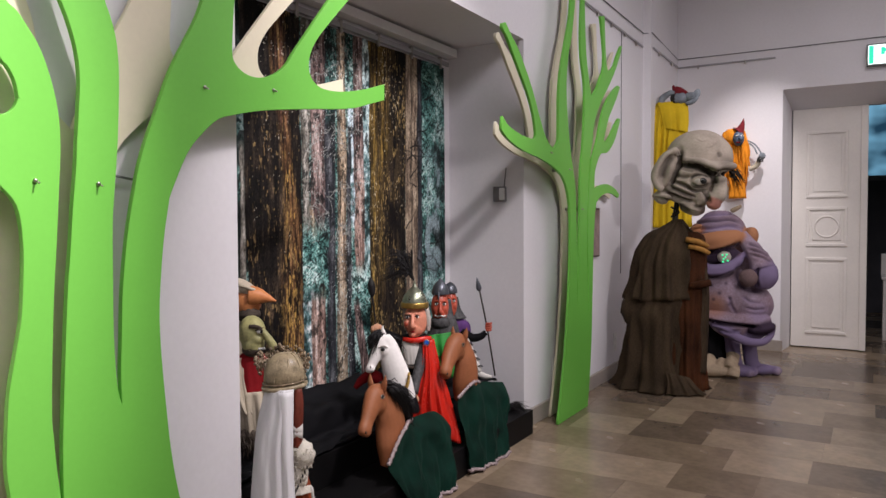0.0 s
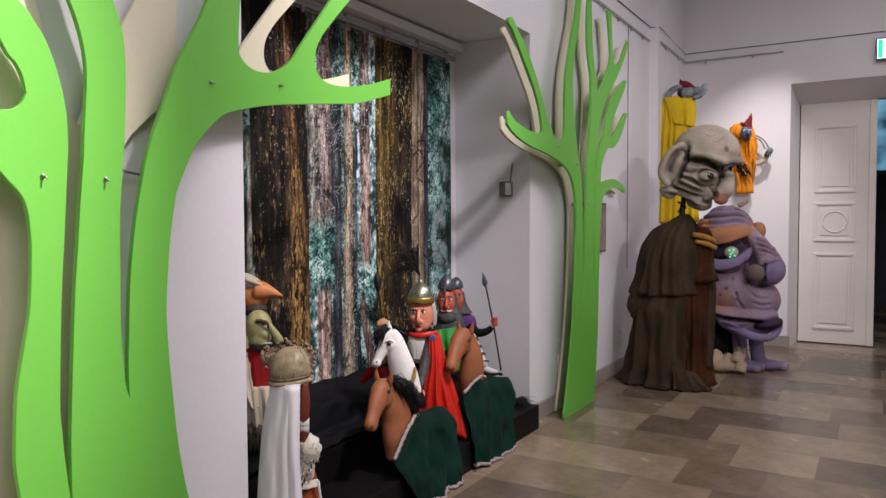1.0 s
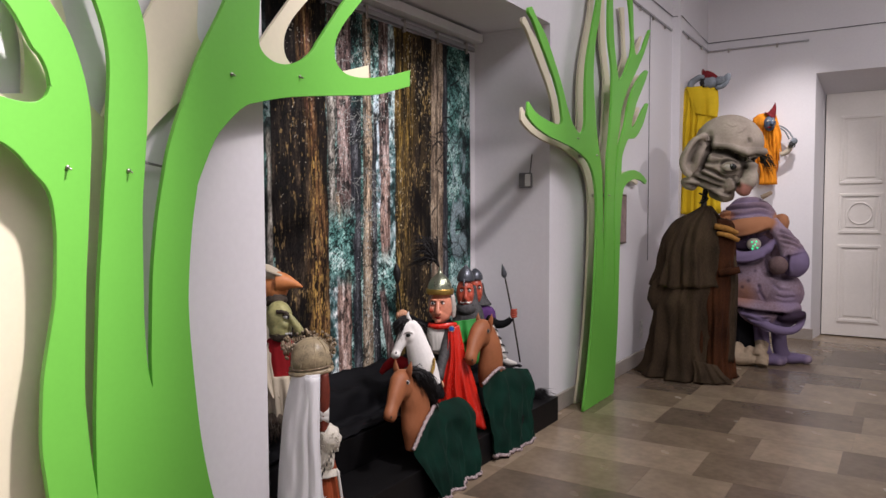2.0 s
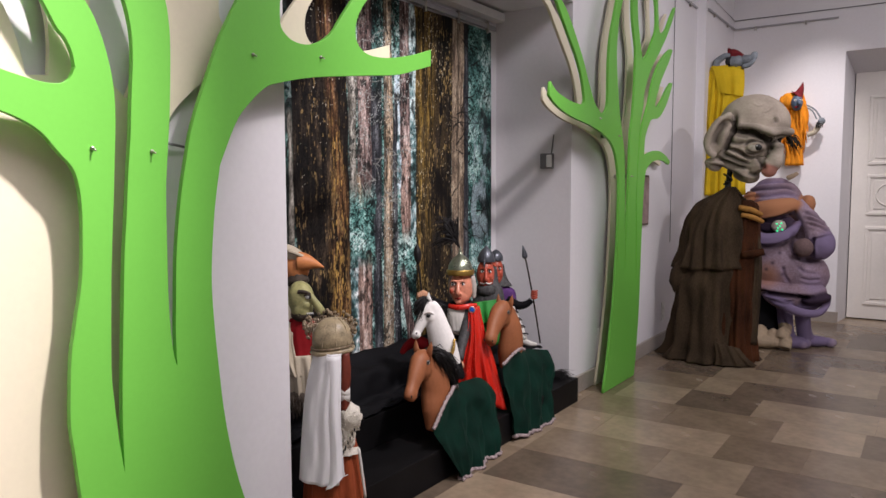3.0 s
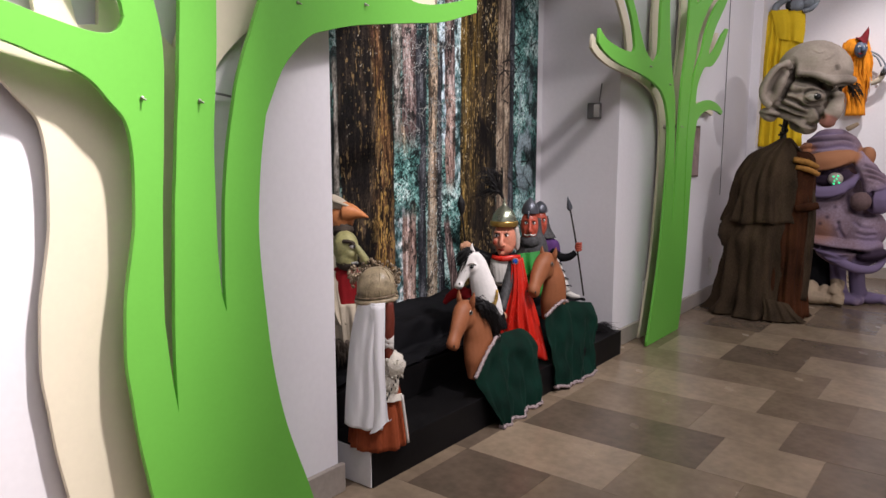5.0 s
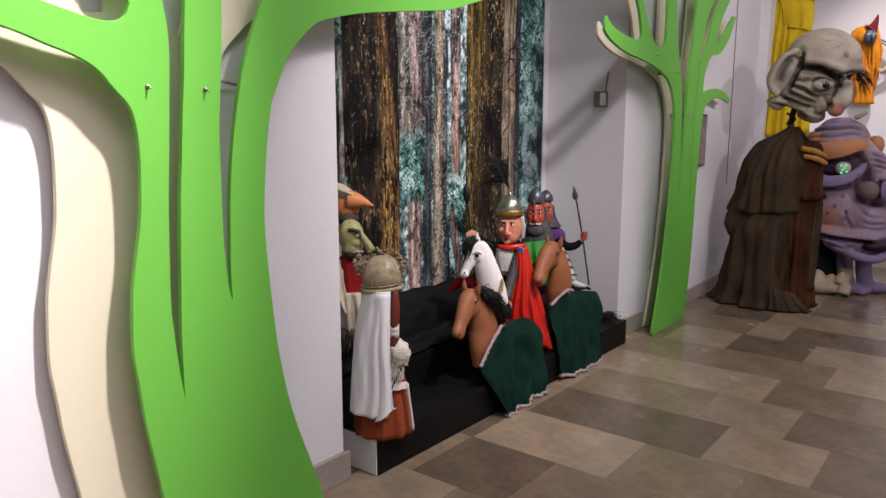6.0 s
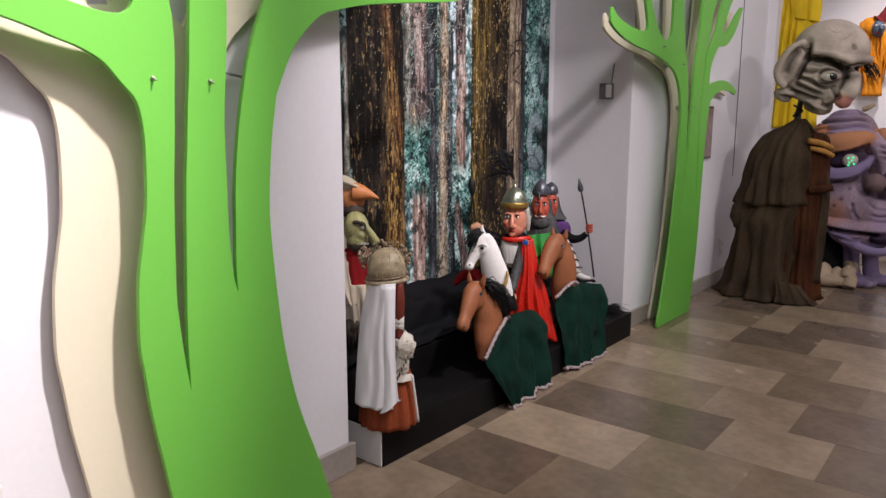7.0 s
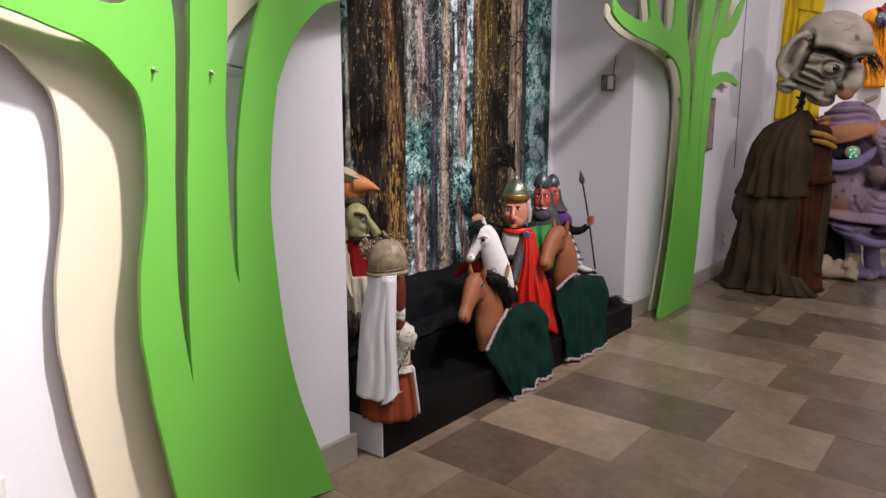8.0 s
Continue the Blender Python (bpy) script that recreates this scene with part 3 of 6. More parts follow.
class Doll:
    """Collects the shapes of one puppet into one mesh; unit is its modelling unit in metres, y points away from the visitor."""

    def __init__(self, unit):
        self.bm, self.unit, self.mats = bmesh.new(), unit, []

    def slot(self, m):
        if m not in self.mats:
            self.mats.append(m)
        return self.mats.index(m)

    def ball(self, c, r, m, turn=(0, 0, 0), seg=20, lump=0.0, freq=3.0):
        k = self.unit
        res = bmesh.ops.create_uvsphere(self.bm, u_segments=seg, v_segments=max(8, seg * 2 // 3), radius=1)
        rot = Euler([radians(a) for a in turn]).to_matrix()
        i = self.slot(m)
        for v in res["verts"]:
            p = v.co.copy()
            s = 1 + (lump * noise.noise(p * freq + Vector(c) * 0.37) if lump else 0)
            v.co = (rot @ Vector((p.x * r[0], p.y * r[1], p.z * r[2])) * s + Vector(c)) * k
            for f in v.link_faces:
                f.material_index, f.smooth = i, True

    def tube(self, pts, m, n=14, flat=1.0, steps=4, side=None):
        line = spline(pts, steps) if len(pts) > 2 else pts
        tube_into(self.bm, [[c * self.unit for c in p] for p in line], n, flat, self.slot(m), side)

    def cloth(self, rings, m, folds=9, amp=0.08, n=72, steps=5, seed=0.0, grow=1.0, crumple=0.05, hem=0.0):
        """A hanging garment: rings of (x, y, z, rx, ry) from the top down, folds deepening downwards."""
        line = spline(rings, steps)
        k, i, prev, total = self.unit, self.slot(m), None, len(line) - 1
        for j, (x, y, z, rx, ry) in enumerate(line):
            f = (j / total) ** grow
            ring = []
            for a in range(n):
                t = 2 * math.pi * a / n
                w = 1 + amp * f * (math.sin(folds * t + seed + 0.8 * math.sin(2 * t + seed)) + 0.6 * math.sin((folds * 2 + 1) * t + 2 * seed + 0.02 * z)) \
                    + crumple * noise.noise(Vector((math.cos(t) * 2, math.sin(t) * 2 + seed, z * k * 4))) \
                    + 0.5 * crumple * noise.noise(Vector((math.cos(t) * 5, math.sin(t) * 5 + seed, z * k * 9)))
                drop = hem * f ** 3 * noise.noise(Vector((math.cos(t) * 2.5, math.sin(t) * 2.5, seed)))
                ring.append(self.bm.verts.new(Vector((x + rx * w * math.cos(t), y + ry * w * math.sin(t), z + drop)) * k))
            if prev:
                for a in range(n):
                    q = self.bm.faces.new((prev[a], prev[(a + 1) % n], ring[(a + 1) % n], ring[a]))
                    q.material_index, q.smooth = i, True
            else:
                q = self.bm.faces.new(ring)
                q.material_index = i
            prev = ring
        q = self.bm.faces.new(prev[::-1])
        q.material_index = i

    def sheet(self, left, right, m, bulge=10.0, folds=4, amp=2.0, n=36, steps=6, thick=1.2, seed=0.0):
        """A hanging length of cloth between two side lines of (x, y, z), with upright folds and real thickness."""
        k, i = self.unit, self.slot(m)
        a, b = spline(left, steps), spline(right, steps)
        grids = []
        for off in (0, thick):
            rows = []
            for j, (p, q) in enumerate(zip(a, b)):
                f = 0.35 + 0.65 * j / (len(a) - 1)
                row = []
                for c in range(n):
                    s = c / (n - 1)
                    w = p * (1 - s) + q * s
                    d = -bulge * math.sin(math.pi * s) + amp * f * (math.sin(2 * math.pi * folds * s + seed + 0.8 * math.sin(0.05 * w[2])) + 1.6 * noise.noise(Vector((s * folds * 2.2, w[2] * 0.012, seed * 3 + 5))))
                    row.append(self.bm.verts.new(Vector((w[0], w[1] + d + off, w[2])) * k))
                rows.append(row)
            grids.append(rows)
        def quad(*vs):
            q = self.bm.faces.new(vs)
            q.material_index, q.smooth = i, True
        g0, g1 = grids
        for j in range(len(g0) - 1):
            for c in range(n - 1):
                quad(g0[j][c], g0[j][c + 1], g0[j + 1][c + 1], g0[j + 1][c])
                quad(g1[j][c], g1[j + 1][c], g1[j + 1][c + 1], g1[j][c + 1])
            for c in (0, n - 1):
                quad(g0[j][c], g0[j + 1][c], g1[j + 1][c], g1[j][c])
        for j in (0, len(g0) - 1):
            for c in range(n - 1):
                quad(g0[j][c], g0[j][c + 1], g1[j][c + 1], g1[j][c])

    def tuft(self, c, direction, length, width, m, count=60, thick=0.5, droop=0.3, seed=1):
        rnd = random.Random(seed)
        for _ in range(count):
            p = Vector(c) + Vector((rnd.uniform(-1, 1) * width, rnd.uniform(-1, 1) * width, rnd.uniform(-1, 1) * width))
            d = Vector(direction).normalized() + Vector((rnd.uniform(-.35, .35), rnd.uniform(-.35, .35), rnd.uniform(-.35, .35)))
            L = length * rnd.uniform(0.6, 1.1)
            q = p + d * L * 0.5
            e = p + d * L + Vector((0, 0, -droop * L))
            tube_into(self.bm, [[x * self.unit for x in (*p, thick)], [x * self.unit for x in (*q, thick * 0.8)], [x * self.unit for x in (*e, thick * 0.1)]], 4, 1.0, self.slot(m))

    def fuse(self, voxel, rounds=4, soft=None, reach=0.02):
        self.bm = fused(self.bm, voxel, rounds, {self.slot(m): c for m, c in (soft or {}).items()}, reach)

    def carve(self, lines, spots=()):
        """Sculpts and airbrushes the side towards the visitor: lines of (points (x, z), width, depth, paint, channel)
        are pressed in with a raised lip; spots of (x, z, radius, paint, channel) are sprayed on."""
        bm, k = self.bm, self.unit
        bm.normal_update()
        layer = bm.verts.layers.float_color["airbrush"]
        bm.verts.ensure_lookup_table()
        co = np.array([v.co[:] for v in bm.verts]) / k
        no = np.array([v.normal[:] for v in bm.verts])
        col = np.array([v[layer][:] for v in bm.verts])
        front = np.clip((0.35 - no[:, 1]) / 0.5, 0, 1)
        push = np.zeros(len(co))
        for pts, width, depth, paint, ch in lines:
            line = np.array(spline(pts, 5) if len(pts) > 2 else pts, float)
            best, along = np.full(len(co), 1e9), np.zeros(len(co))
            for i, (a, b) in enumerate(zip(line, line[1:])):
                ab = b - a
                t = np.clip(((co[:, [0, 2]] - a) @ ab) / max(ab @ ab, 1e-9), 0, 1)
                dist = np.hypot(*(co[:, [0, 2]] - a - t[:, None] * ab).T)
                along = np.where(dist < best, (i + t) / (len(line) - 1), along)
                best = np.minimum(best, dist)
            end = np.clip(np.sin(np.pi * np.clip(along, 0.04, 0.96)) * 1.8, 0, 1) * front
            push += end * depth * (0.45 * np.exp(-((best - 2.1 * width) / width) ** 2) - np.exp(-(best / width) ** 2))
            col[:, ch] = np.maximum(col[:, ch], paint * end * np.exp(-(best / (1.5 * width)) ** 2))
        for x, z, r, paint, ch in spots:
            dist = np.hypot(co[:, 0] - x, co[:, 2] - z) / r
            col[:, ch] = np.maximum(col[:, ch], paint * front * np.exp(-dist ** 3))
        for v, p, n_, c in zip(bm.verts, push, no, col):
            v.co += Vector(n_) * float(p * k)
            v[layer] = c

    def done(self, name, m, label, category, group=""):
        ob = part(name, self.bm, self.mats)
        ob.matrix_world = m
        return tagged(ob, label, category, group)


# ---- structure ----
WX, BX, FX = -1.95, -1.87, 8.33      # long wall, its thicker end, far wall
N0, N1, NT, NB = 1.856, 4.34, 2.55, -2.51   # niche: near side, far side, soffit, back
TOP = 4.25


def structure(name, bm, mat, label, category="wall"):
    return tagged(part(name, bm, mat), label, category, kind="structure")


bm = bmesh.new()
add_box(bm, (NB - 0.3, -3.0, 0), (WX, N0, TOP))
add_box(bm, (NB - 0.3, N0, NT), (WX, N1, TOP))
add_box(bm, (NB - 0.3, N1, 0), (WX, 7.2, TOP))
add_box(bm, (NB - 0.3, N0, 0), (NB, N1, NT))
wall_west = structure("wall_west", bm, WALL, "long white plastered wall with a deep display niche")
structure("wall_pilaster", box((NB - 0.3, 7.2, 0), (BX, FX + 0.6, TOP)), WALL, "white plastered wall end, slightly proud")
bm = bmesh.new()
add_box(bm, (BX, FX, 0), (-0.80, FX + 0.55, TOP))
add_box(bm, (-0.80, FX, 2.74), (1.0, FX + 0.55, TOP))
add_box(bm, (1.0, FX, 0), (4.5, FX + 0.55, TOP))
structure("wall_north", bm, WALL, "white plastered end wall with a deep door recess")
structure("wall_east", box((4.5, -3.0, 0), (4.7, FX + 0.55, TOP)), WALL, "white plastered side wall")
structure("wall_south", box((NB, -3.2, 0), (4.7, -3.0, TOP)), WALL, "white plastered rear wall")
structure("ceiling", box((NB - 0.3, -3.2, TOP), (4.7, FX + 0.55, TOP + 0.2)), CEIL, "plain white ceiling", "ceiling")
floor = structure("floor", box((NB - 0.3, -3.2, -0.2), (6.0, 13.0, -0.0018)), GROUT, "floor of large beige and brown stone tiles", "floor")

# plinth along the walls
BH = 0.115
bm = bmesh.new()
add_box(bm, (WX, -3, 0), (WX + 0.022, N0 + 0.02, BH), 0.004)
add_box(bm, (WX, N1 - 0.0, 0), (WX + 0.022, 7.2, BH), 0.004)
add_box(bm, (BX, 7.18, 0), (BX + 0.022, FX - 0.022, BH), 0.004)
add_box(bm, (BX, FX - 0.022, 0), (-0.778, FX, BH), 0.004)
structure("baseboard", bm, PLINTH, "grey-brown stone plinth along the wall", "baseboard")

# the room past the door; its unlit gloom is put into the wall colour
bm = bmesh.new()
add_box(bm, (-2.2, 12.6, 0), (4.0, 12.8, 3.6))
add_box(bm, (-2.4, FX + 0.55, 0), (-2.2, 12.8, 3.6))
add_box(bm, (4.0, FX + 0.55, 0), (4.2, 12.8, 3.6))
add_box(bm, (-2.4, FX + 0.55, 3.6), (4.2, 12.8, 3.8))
structure("wall_next_room", bm, material("unlit_room_wall", (0.10, 0.10, 0.11), 0.8), "walls of the unlit next room, coloured dark")
window_1 = tagged(empty("window_1", pose(0.45, 12.58, 0)), "tall window with blue dusk light in the dark next room", "window", kind="structure")
part("pane", box((-0.9, -0.02, 2.05), (0.9, 0.0, 3.35)), DUSK, window_1)
bm = bmesh.new()
for a, b in (((-0.96, -0.06, 1.98), (0.96, 0, 2.05)), ((-0.96, -0.06, 3.35), (0.96, 0, 3.42)), ((-0.96, -0.06, 2.05), (-0.9, 0, 3.35)), ((0.9, -0.06, 2.05), (0.96, 0, 3.35)), ((-0.03, -0.05, 2.05), (0.03, -0.02, 3.35))):
    add_box(bm, a, b)
part("window_frame", bm, GREYPLASTIC, window_1)


def door_leaf(width, height):
    door = empty("door_1")
    bm = bmesh.new()
    add_box(bm, (0, 0, 0.012), (width, 0.045, height), 0.004)
    part("leaf", bm, DOORPAINT, door)
    for z0, z1 in ((0.16, 0.98), (1.10, 1.52), (1.62, 2.33)):
        bm = bmesh.new()
        x0, x1, w = 0.14, width - 0.145, 0.032
        for a, b in (((x0, -0.014, z0), (x1, 0.001, z0 + w)), ((x0, -0.014, z1 - w), (x1, 0.001, z1)),
                     ((x0, -0.014, z0 + w), (x0 + w, 0.001, z1 - w)), ((x1 - w, -0.014, z0 + w), (x1, 0.001, z1 - w))):
            add_box(bm, a, b, 0.005)
        add_box(bm, (x0 + w + 0.03, -0.008, z0 + w + 0.03), (x1 - w - 0.03, 0.001, z1 - w - 0.03), 0.006)
        part("panel_moulding", bm, DOORPAINT, door)
    bm = bmesh.new()
    ring = [(width / 2 + 0.11 * math.cos(t), -0.010, 1.31 + 0.11 * math.sin(t), 0.008) for t in (2 * math.pi * k / 40 for k in range(41))]
    tube_into(bm, ring, 8)
    part("round_moulding", bm, DOORPAINT, door)
    part("cover_strip", box((width - 0.03, -0.025, 0.012), (width + 0.035, 0.0, height), 0.005), DOORPAINT, door)
    return door


door_1 = door_leaf(0.675, 2.571)
door_1.matrix_world = pose(-0.735, 8.72, 0)
tagged(door_1, "tall cream-white panelled door leaf, closed, in a recess", "door", kind="structure")


def prism(outline_, axis_from, axis_to, axis):
    """A solid between two copies of a closed outline, along x or z."""
    bm = bmesh.new()
    ends = [[bm.verts.new((s, *p) if axis == "x" else (*p, s)) for p in outline_] for s in (axis_from, axis_to)]
    k = len(outline_)
    for a in range(k):
        bm.faces.new((ends[0][a], ends[0][(a + 1) % k], ends[1][(a + 1) % k], ends[1][a]))
    bm.faces.new(ends[0][::-1])
    bm.faces.new(ends[1])
    return bm


structure("door_soffit", prism([(FX + 0.002, 2.745), (FX + 0.002, 2.738), (8.72, 2.572), (8.80, 2.572), (8.80, 2.745)], -0.80, 1.0, "x"), WALL, "sloping plastered soffit of the door recess", "soffit")
structure("door_reveal", prism([(-0.81, FX + 0.002), (-0.80, FX + 0.002), (-0.745, 8.71), (-0.745, 8.80), (-0.81, 8.80)], 0.0, 2.74, "z"), WALL, "splayed plastered reveal of the door recess", "reveal")

# exit sign
sign = tagged(empty("exit_sign", pose(-0.05, FX - 0.07, 2.88)), "lit green and white emergency exit sign on the wall", "sign")
part("housing", box((0, 0, 0), (0.40, 0.07, 0.215), 0.008), GREYPLASTIC, sign)
part("face", box((0.012, -0.005, 0.015), (0.388, 0.0, 0.20)), SIGNLIGHT, sign, "lit white face")
part("green_field", box((0.020, -0.009, 0.022), (0.058, -0.0055, 0.193)), SIGNGREEN, sign, "lit green field")
bm = bmesh.new()
add_box(bm, (0.12, -0.009, 0.10), (0.15, -0.0055, 0.17))
add_box(bm, (0.15, -0.009, 0.125), (0.165, -0.0055, 0.16))
part("pictogram", bm, SIGNGREEN, sign)

# picture rails with hooks
def picture_rail(a, b, label, hooks):
    rail = tagged(empty("picture_rail"), label, "picture rail")
    A, B = Vector(a), Vector(b)
    lo = [min(p, q) for p, q in zip(a, b)]
    hi = [max(p, q) for p, q in zip(a, b)]
    part("rail", box((lo[0] - 0.008, lo[1] - 0.008, lo[2]), (hi[0] + 0.008, hi[1] + 0.008, hi[2] + 0.015), 0.003), ALU, rail)
    for k in range(hooks):
        p = A.lerp(B, (k + 0.4) / hooks)
        part("hook", box((p.x - 0.009, p.y - 0.009, p.z - 0.028), (p.x + 0.009, p.y + 0.009, p.z + 0.018), 0.003), STEEL, rail)
    return rail


picture_rail((WX + 0.014, 4.5, 3.07), (WX + 0.014, 7.13, 3.07), "thin grey metal picture rail with hooks on the wall", 7)
picture_rail((BX + 0.014, 7.24, 3.07), (BX + 0.014, FX - 0.02, 3.07), "short grey metal picture rail on the wall", 2)
picture_rail((BX + 0.03, FX - 0.014, 3.07), (-0.88, FX - 0.014, 3.07), "thin grey metal picture rail on the end wall", 2)


def cable(name, pts, r, label):
    bm = bmesh.new()
    tube_into(bm, [(*p, r) for p in pts], 8)
    return tagged(part(name, bm, GREYPLASTIC), label, "cable")


cable("cable", [(WX + 0.008, 4.4, 3.22), (WX + 0.008, 7.19, 3.22), (BX + 0.008, 7.21, 3.22), (BX + 0.008, FX - 0.008, 3.17), (-0.7, FX - 0.008, 3.165), (0.9, FX - 0.008, 3.165)], 0.0045, "thin grey cable along the top of the wall")
cable("hanging_wire", [(WX + 0.006, 6.46, 3.07), (WX + 0.006, 6.46, 0.9)], 0.003, "thin steel picture wire hanging on the wall")
cable("hanging_wire", [(WX + 0.012, 5.05, 0.2), (WX + 0.012, 4.96, 0.5), (WX + 0.012, 4.98, 1.4)], 0.003, "thin wire on the wall")

cable("bracket_wire", [(WX + 0.006, 1.28, 1.505), (WX + 0.03, 1.34, 1.50), (WX + 0.02, 1.42, 1.49)], 0.004, "short dark bracket wire behind the tree")

# ---- niche: banner, curtain rail, steps ----
def forest_banner():
    """A hanging print: a fine sheet with slack waves, each point carrying its ink, and a plain cloth back."""
    pr = ForestPrint(600, 540)
    rgb = pr.paint()
    wave = -2.475 + 0.004 * np.sin(pr.y * 17.2 + 0.6) + 0.003 * np.sin(pr.y * 7.1 + pr.z * 2.3)
    co = np.stack([wave, pr.y, pr.z], -1).reshape(-1, 3)
    idx = np.arange(pr.rows * pr.cols).reshape(pr.rows, pr.cols)
    quads = np.stack([idx[:-1, :-1], idx[:-1, 1:], idx[1:, 1:], idx[1:, :-1]], -1).reshape(-1, 4)
    me = bpy.data.meshes.new("forest_banner")
    me.from_pydata(co.tolist(), [], quads.tolist())
    me.polygons.foreach_set("use_smooth", np.ones(len(quads), bool))
    ink = me.color_attributes.new("ink", "FLOAT_COLOR", "POINT")
    ink.data.foreach_set("color", np.concatenate([rgb.reshape(-1, 3), np.ones((len(co), 1))], 1).astype(np.float32).ravel())
    me.materials.append(MURAL)
    ob = tagged(new("forest_banner", me), "large printed cloth banner of a dark pine forest", "banner")
    part("backing", box((-2.492, 1.985, 0.365), (-2.487, 4.215, 2.395)), WHITECLOTH, ob, "plain white back of the cloth")
    return ob


forest_banner()
rail = tagged(empty("curtain_rail"), "white curtain rail with clips above the banner", "curtain rail")
part("rail", box((-2.50, N0 + 0.03, 2.475), (-2.42, 4.30, 2.53), 0.004), OFFWHITE, rail)
part("track", box((-2.484, N0 + 0.03, 2.415), (-2.468, 4.27, 2.445), 0.003), ALU, rail)
for k in range(7):
    yy = 2.05 + 0.35 * k
    part("clip", box((-2.486, yy, 2.385), (-2.464, yy + 0.02, 2.46), 0.003), STEEL, rail)

steps = tagged(empty("display_steps"), "black stepped display plinth with an unpainted white end", "plinth")
part("lower_step", box((-2.46, 1.952, 0), (-1.855, 4.275, 0.155), 0.003), BLACKWOOD, steps)
part("middle_step", box((-2.46, 1.93, 0.156), (-2.12, 4.25, 0.31), 0.003), BLACKWOOD, steps)
part("end_panel", box((-2.10, 1.944, 0.004), (-1.859, 1.950, 0.150), 0.001), OFFWHITE, steps, "bare white end panel")


def cloth_cover():
    """Black cloth thrown over the top level, hanging over its edge with slack folds."""
    bm = bmesh.new()
    n, prof = 90, [(-2.455, 0.50), (-2.40, 0.475), (-2.34, 0.455), (-2.29, 0.43), (-2.265, 0.36), (-2.25, 0.30), (-2.20, 0.325), (-2.15, 0.322), (-2.118, 0.315)]
    line = spline(prof, 3)
    rows = []
    for i in range(n + 1):
        y = 1.90 + 2.38 * i / n
        row = []
        for j, (x, z) in enumerate(line):
            w = noise.noise(Vector((y * 2.6, j * 0.18, 1.3))) * 0.045 + noise.noise(Vector((y * 8 + j * 0.3, j * 0.35, 4))) * 0.022 + noise.noise(Vector((y * 19 - j * 0.6, j * 0.3, 9))) * 0.008
            row.append(bm.verts.new((x + w * 0.5, y, max(z, 0.315) + abs(w) if z > 0.3 else 0.318 + abs(w))))
        rows.append(row)
    for a, b in zip(rows, rows[1:]):
        for j in range(len(line) - 1):
            bm.faces.new((a[j], b[j], b[j + 1], a[j + 1])).smooth = True
    ob = tagged(part("black_cloth", bm, BLACKCLOTH), "rumpled black cloth draped over the upper display step", "cloth")
    s = ob.modifiers.new("thickness", "SOLIDIFY")
    s.thickness = 0.004
    return ob


part("upper_step", box((-2.46, 1.93, 0.311), (-2.29, 4.25, 0.40), 0.003), BLACKWOOD, steps)
cloth_cover()

# ---- cut-out trees ----
def cutout(name, outline, thick, mat, parent, label=""):
    """A sawn board in the plane of the wall: outline of (y, z), with broken edges."""
    cu = bpy.data.curves.new(name, "CURVE")
    cu.dimensions, cu.fill_mode = "2D", "BOTH"
    cu.extrude, cu.bevel_depth, cu.bevel_resolution = thick / 2 - 0.001, 0.001, 1
    sp = cu.splines.new("POLY")
    sp.points.add(len(outline) - 1)
    for p, (y, z) in zip(sp.points, outline):
        p.co = (y, z, 0, 1)
    sp.use_cyclic_u = True
    tmp = bpy.data.objects.new("tmp", cu)
    scene.collection.objects.link(tmp)
    me = bpy.data.meshes.new_from_object(tmp.evaluated_get(bpy.context.evaluated_depsgraph_get()))
    bpy.data.objects.remove(tmp)
    bpy.data.curves.remove(cu)
    me.transform(Matrix(((0, 0, 1, 0), (1, 0, 0, 0), (0, 1, 0, 0), (0, 0, 0, 1))))
    me.name = name
    me.materials.clear()
    me.materials.append(mat)
    ob = new(name, me)
    ob.parent = parent
    if label:
        tagged(ob, label)
    return ob


def outline(*runs):
    """Smooth runs joined at corners."""
    out = []
    for r in runs:
        out += [tuple(p) for p in spline(r, 4)]
    return out


NEAR_RIGHT = [(1.653, 0.004), (1.600, 0.171), (1.514, 0.410), (1.466, 0.622), (1.443, 0.817), (1.428, 1.003), (1.428, 1.128),
    (1.445, 1.302), (1.467, 1.423), (1.469, 1.435), (1.535, 1.569), (1.592, 1.636), (1.662, 1.694), (1.723, 1.716), (1.880,
    1.754), (2.151, 1.795), (2.361, 1.825), (2.497, 1.863), (2.601, 1.894)]
NEAR_TWIG = [(2.602, 1.960), (2.478, 1.921), (2.325, 1.886), (2.219, 1.876), (2.152, 1.887), (2.114, 1.923), (2.115, 1.987),
    (2.155, 2.055), (2.223, 2.128), (2.294, 2.200), (2.356, 2.261), (2.440, 2.345), (2.500, 2.420)]
NEAR_CROTCH = [(2.420, 2.440), (2.330, 2.345), (2.235, 2.229), (2.156, 2.134), (2.091, 2.056), (2.028, 1.980), (1.991, 1.932),
    (1.938, 1.892), (1.882, 1.868), (1.828, 1.859), (1.776, 1.867), (1.738, 1.894), (1.729, 1.930), (1.733, 2.005), (1.742,
    2.100), (1.770, 2.300), (1.820, 2.550), (1.900, 2.800)]
NEAR_FORK = [(1.800, 2.820), (1.690, 2.450), (1.645, 2.200), (1.611, 2.066), (1.576, 1.986), (1.531, 1.907), (1.488, 1.830),
    (1.456, 1.757), (1.424, 1.677), (1.398, 1.615), (1.369, 1.531), (1.353, 1.464), (1.332, 1.366), (1.317, 1.270), (1.305,
    1.157), (1.299, 1.029), (1.295, 0.932), (1.297, 0.831)]
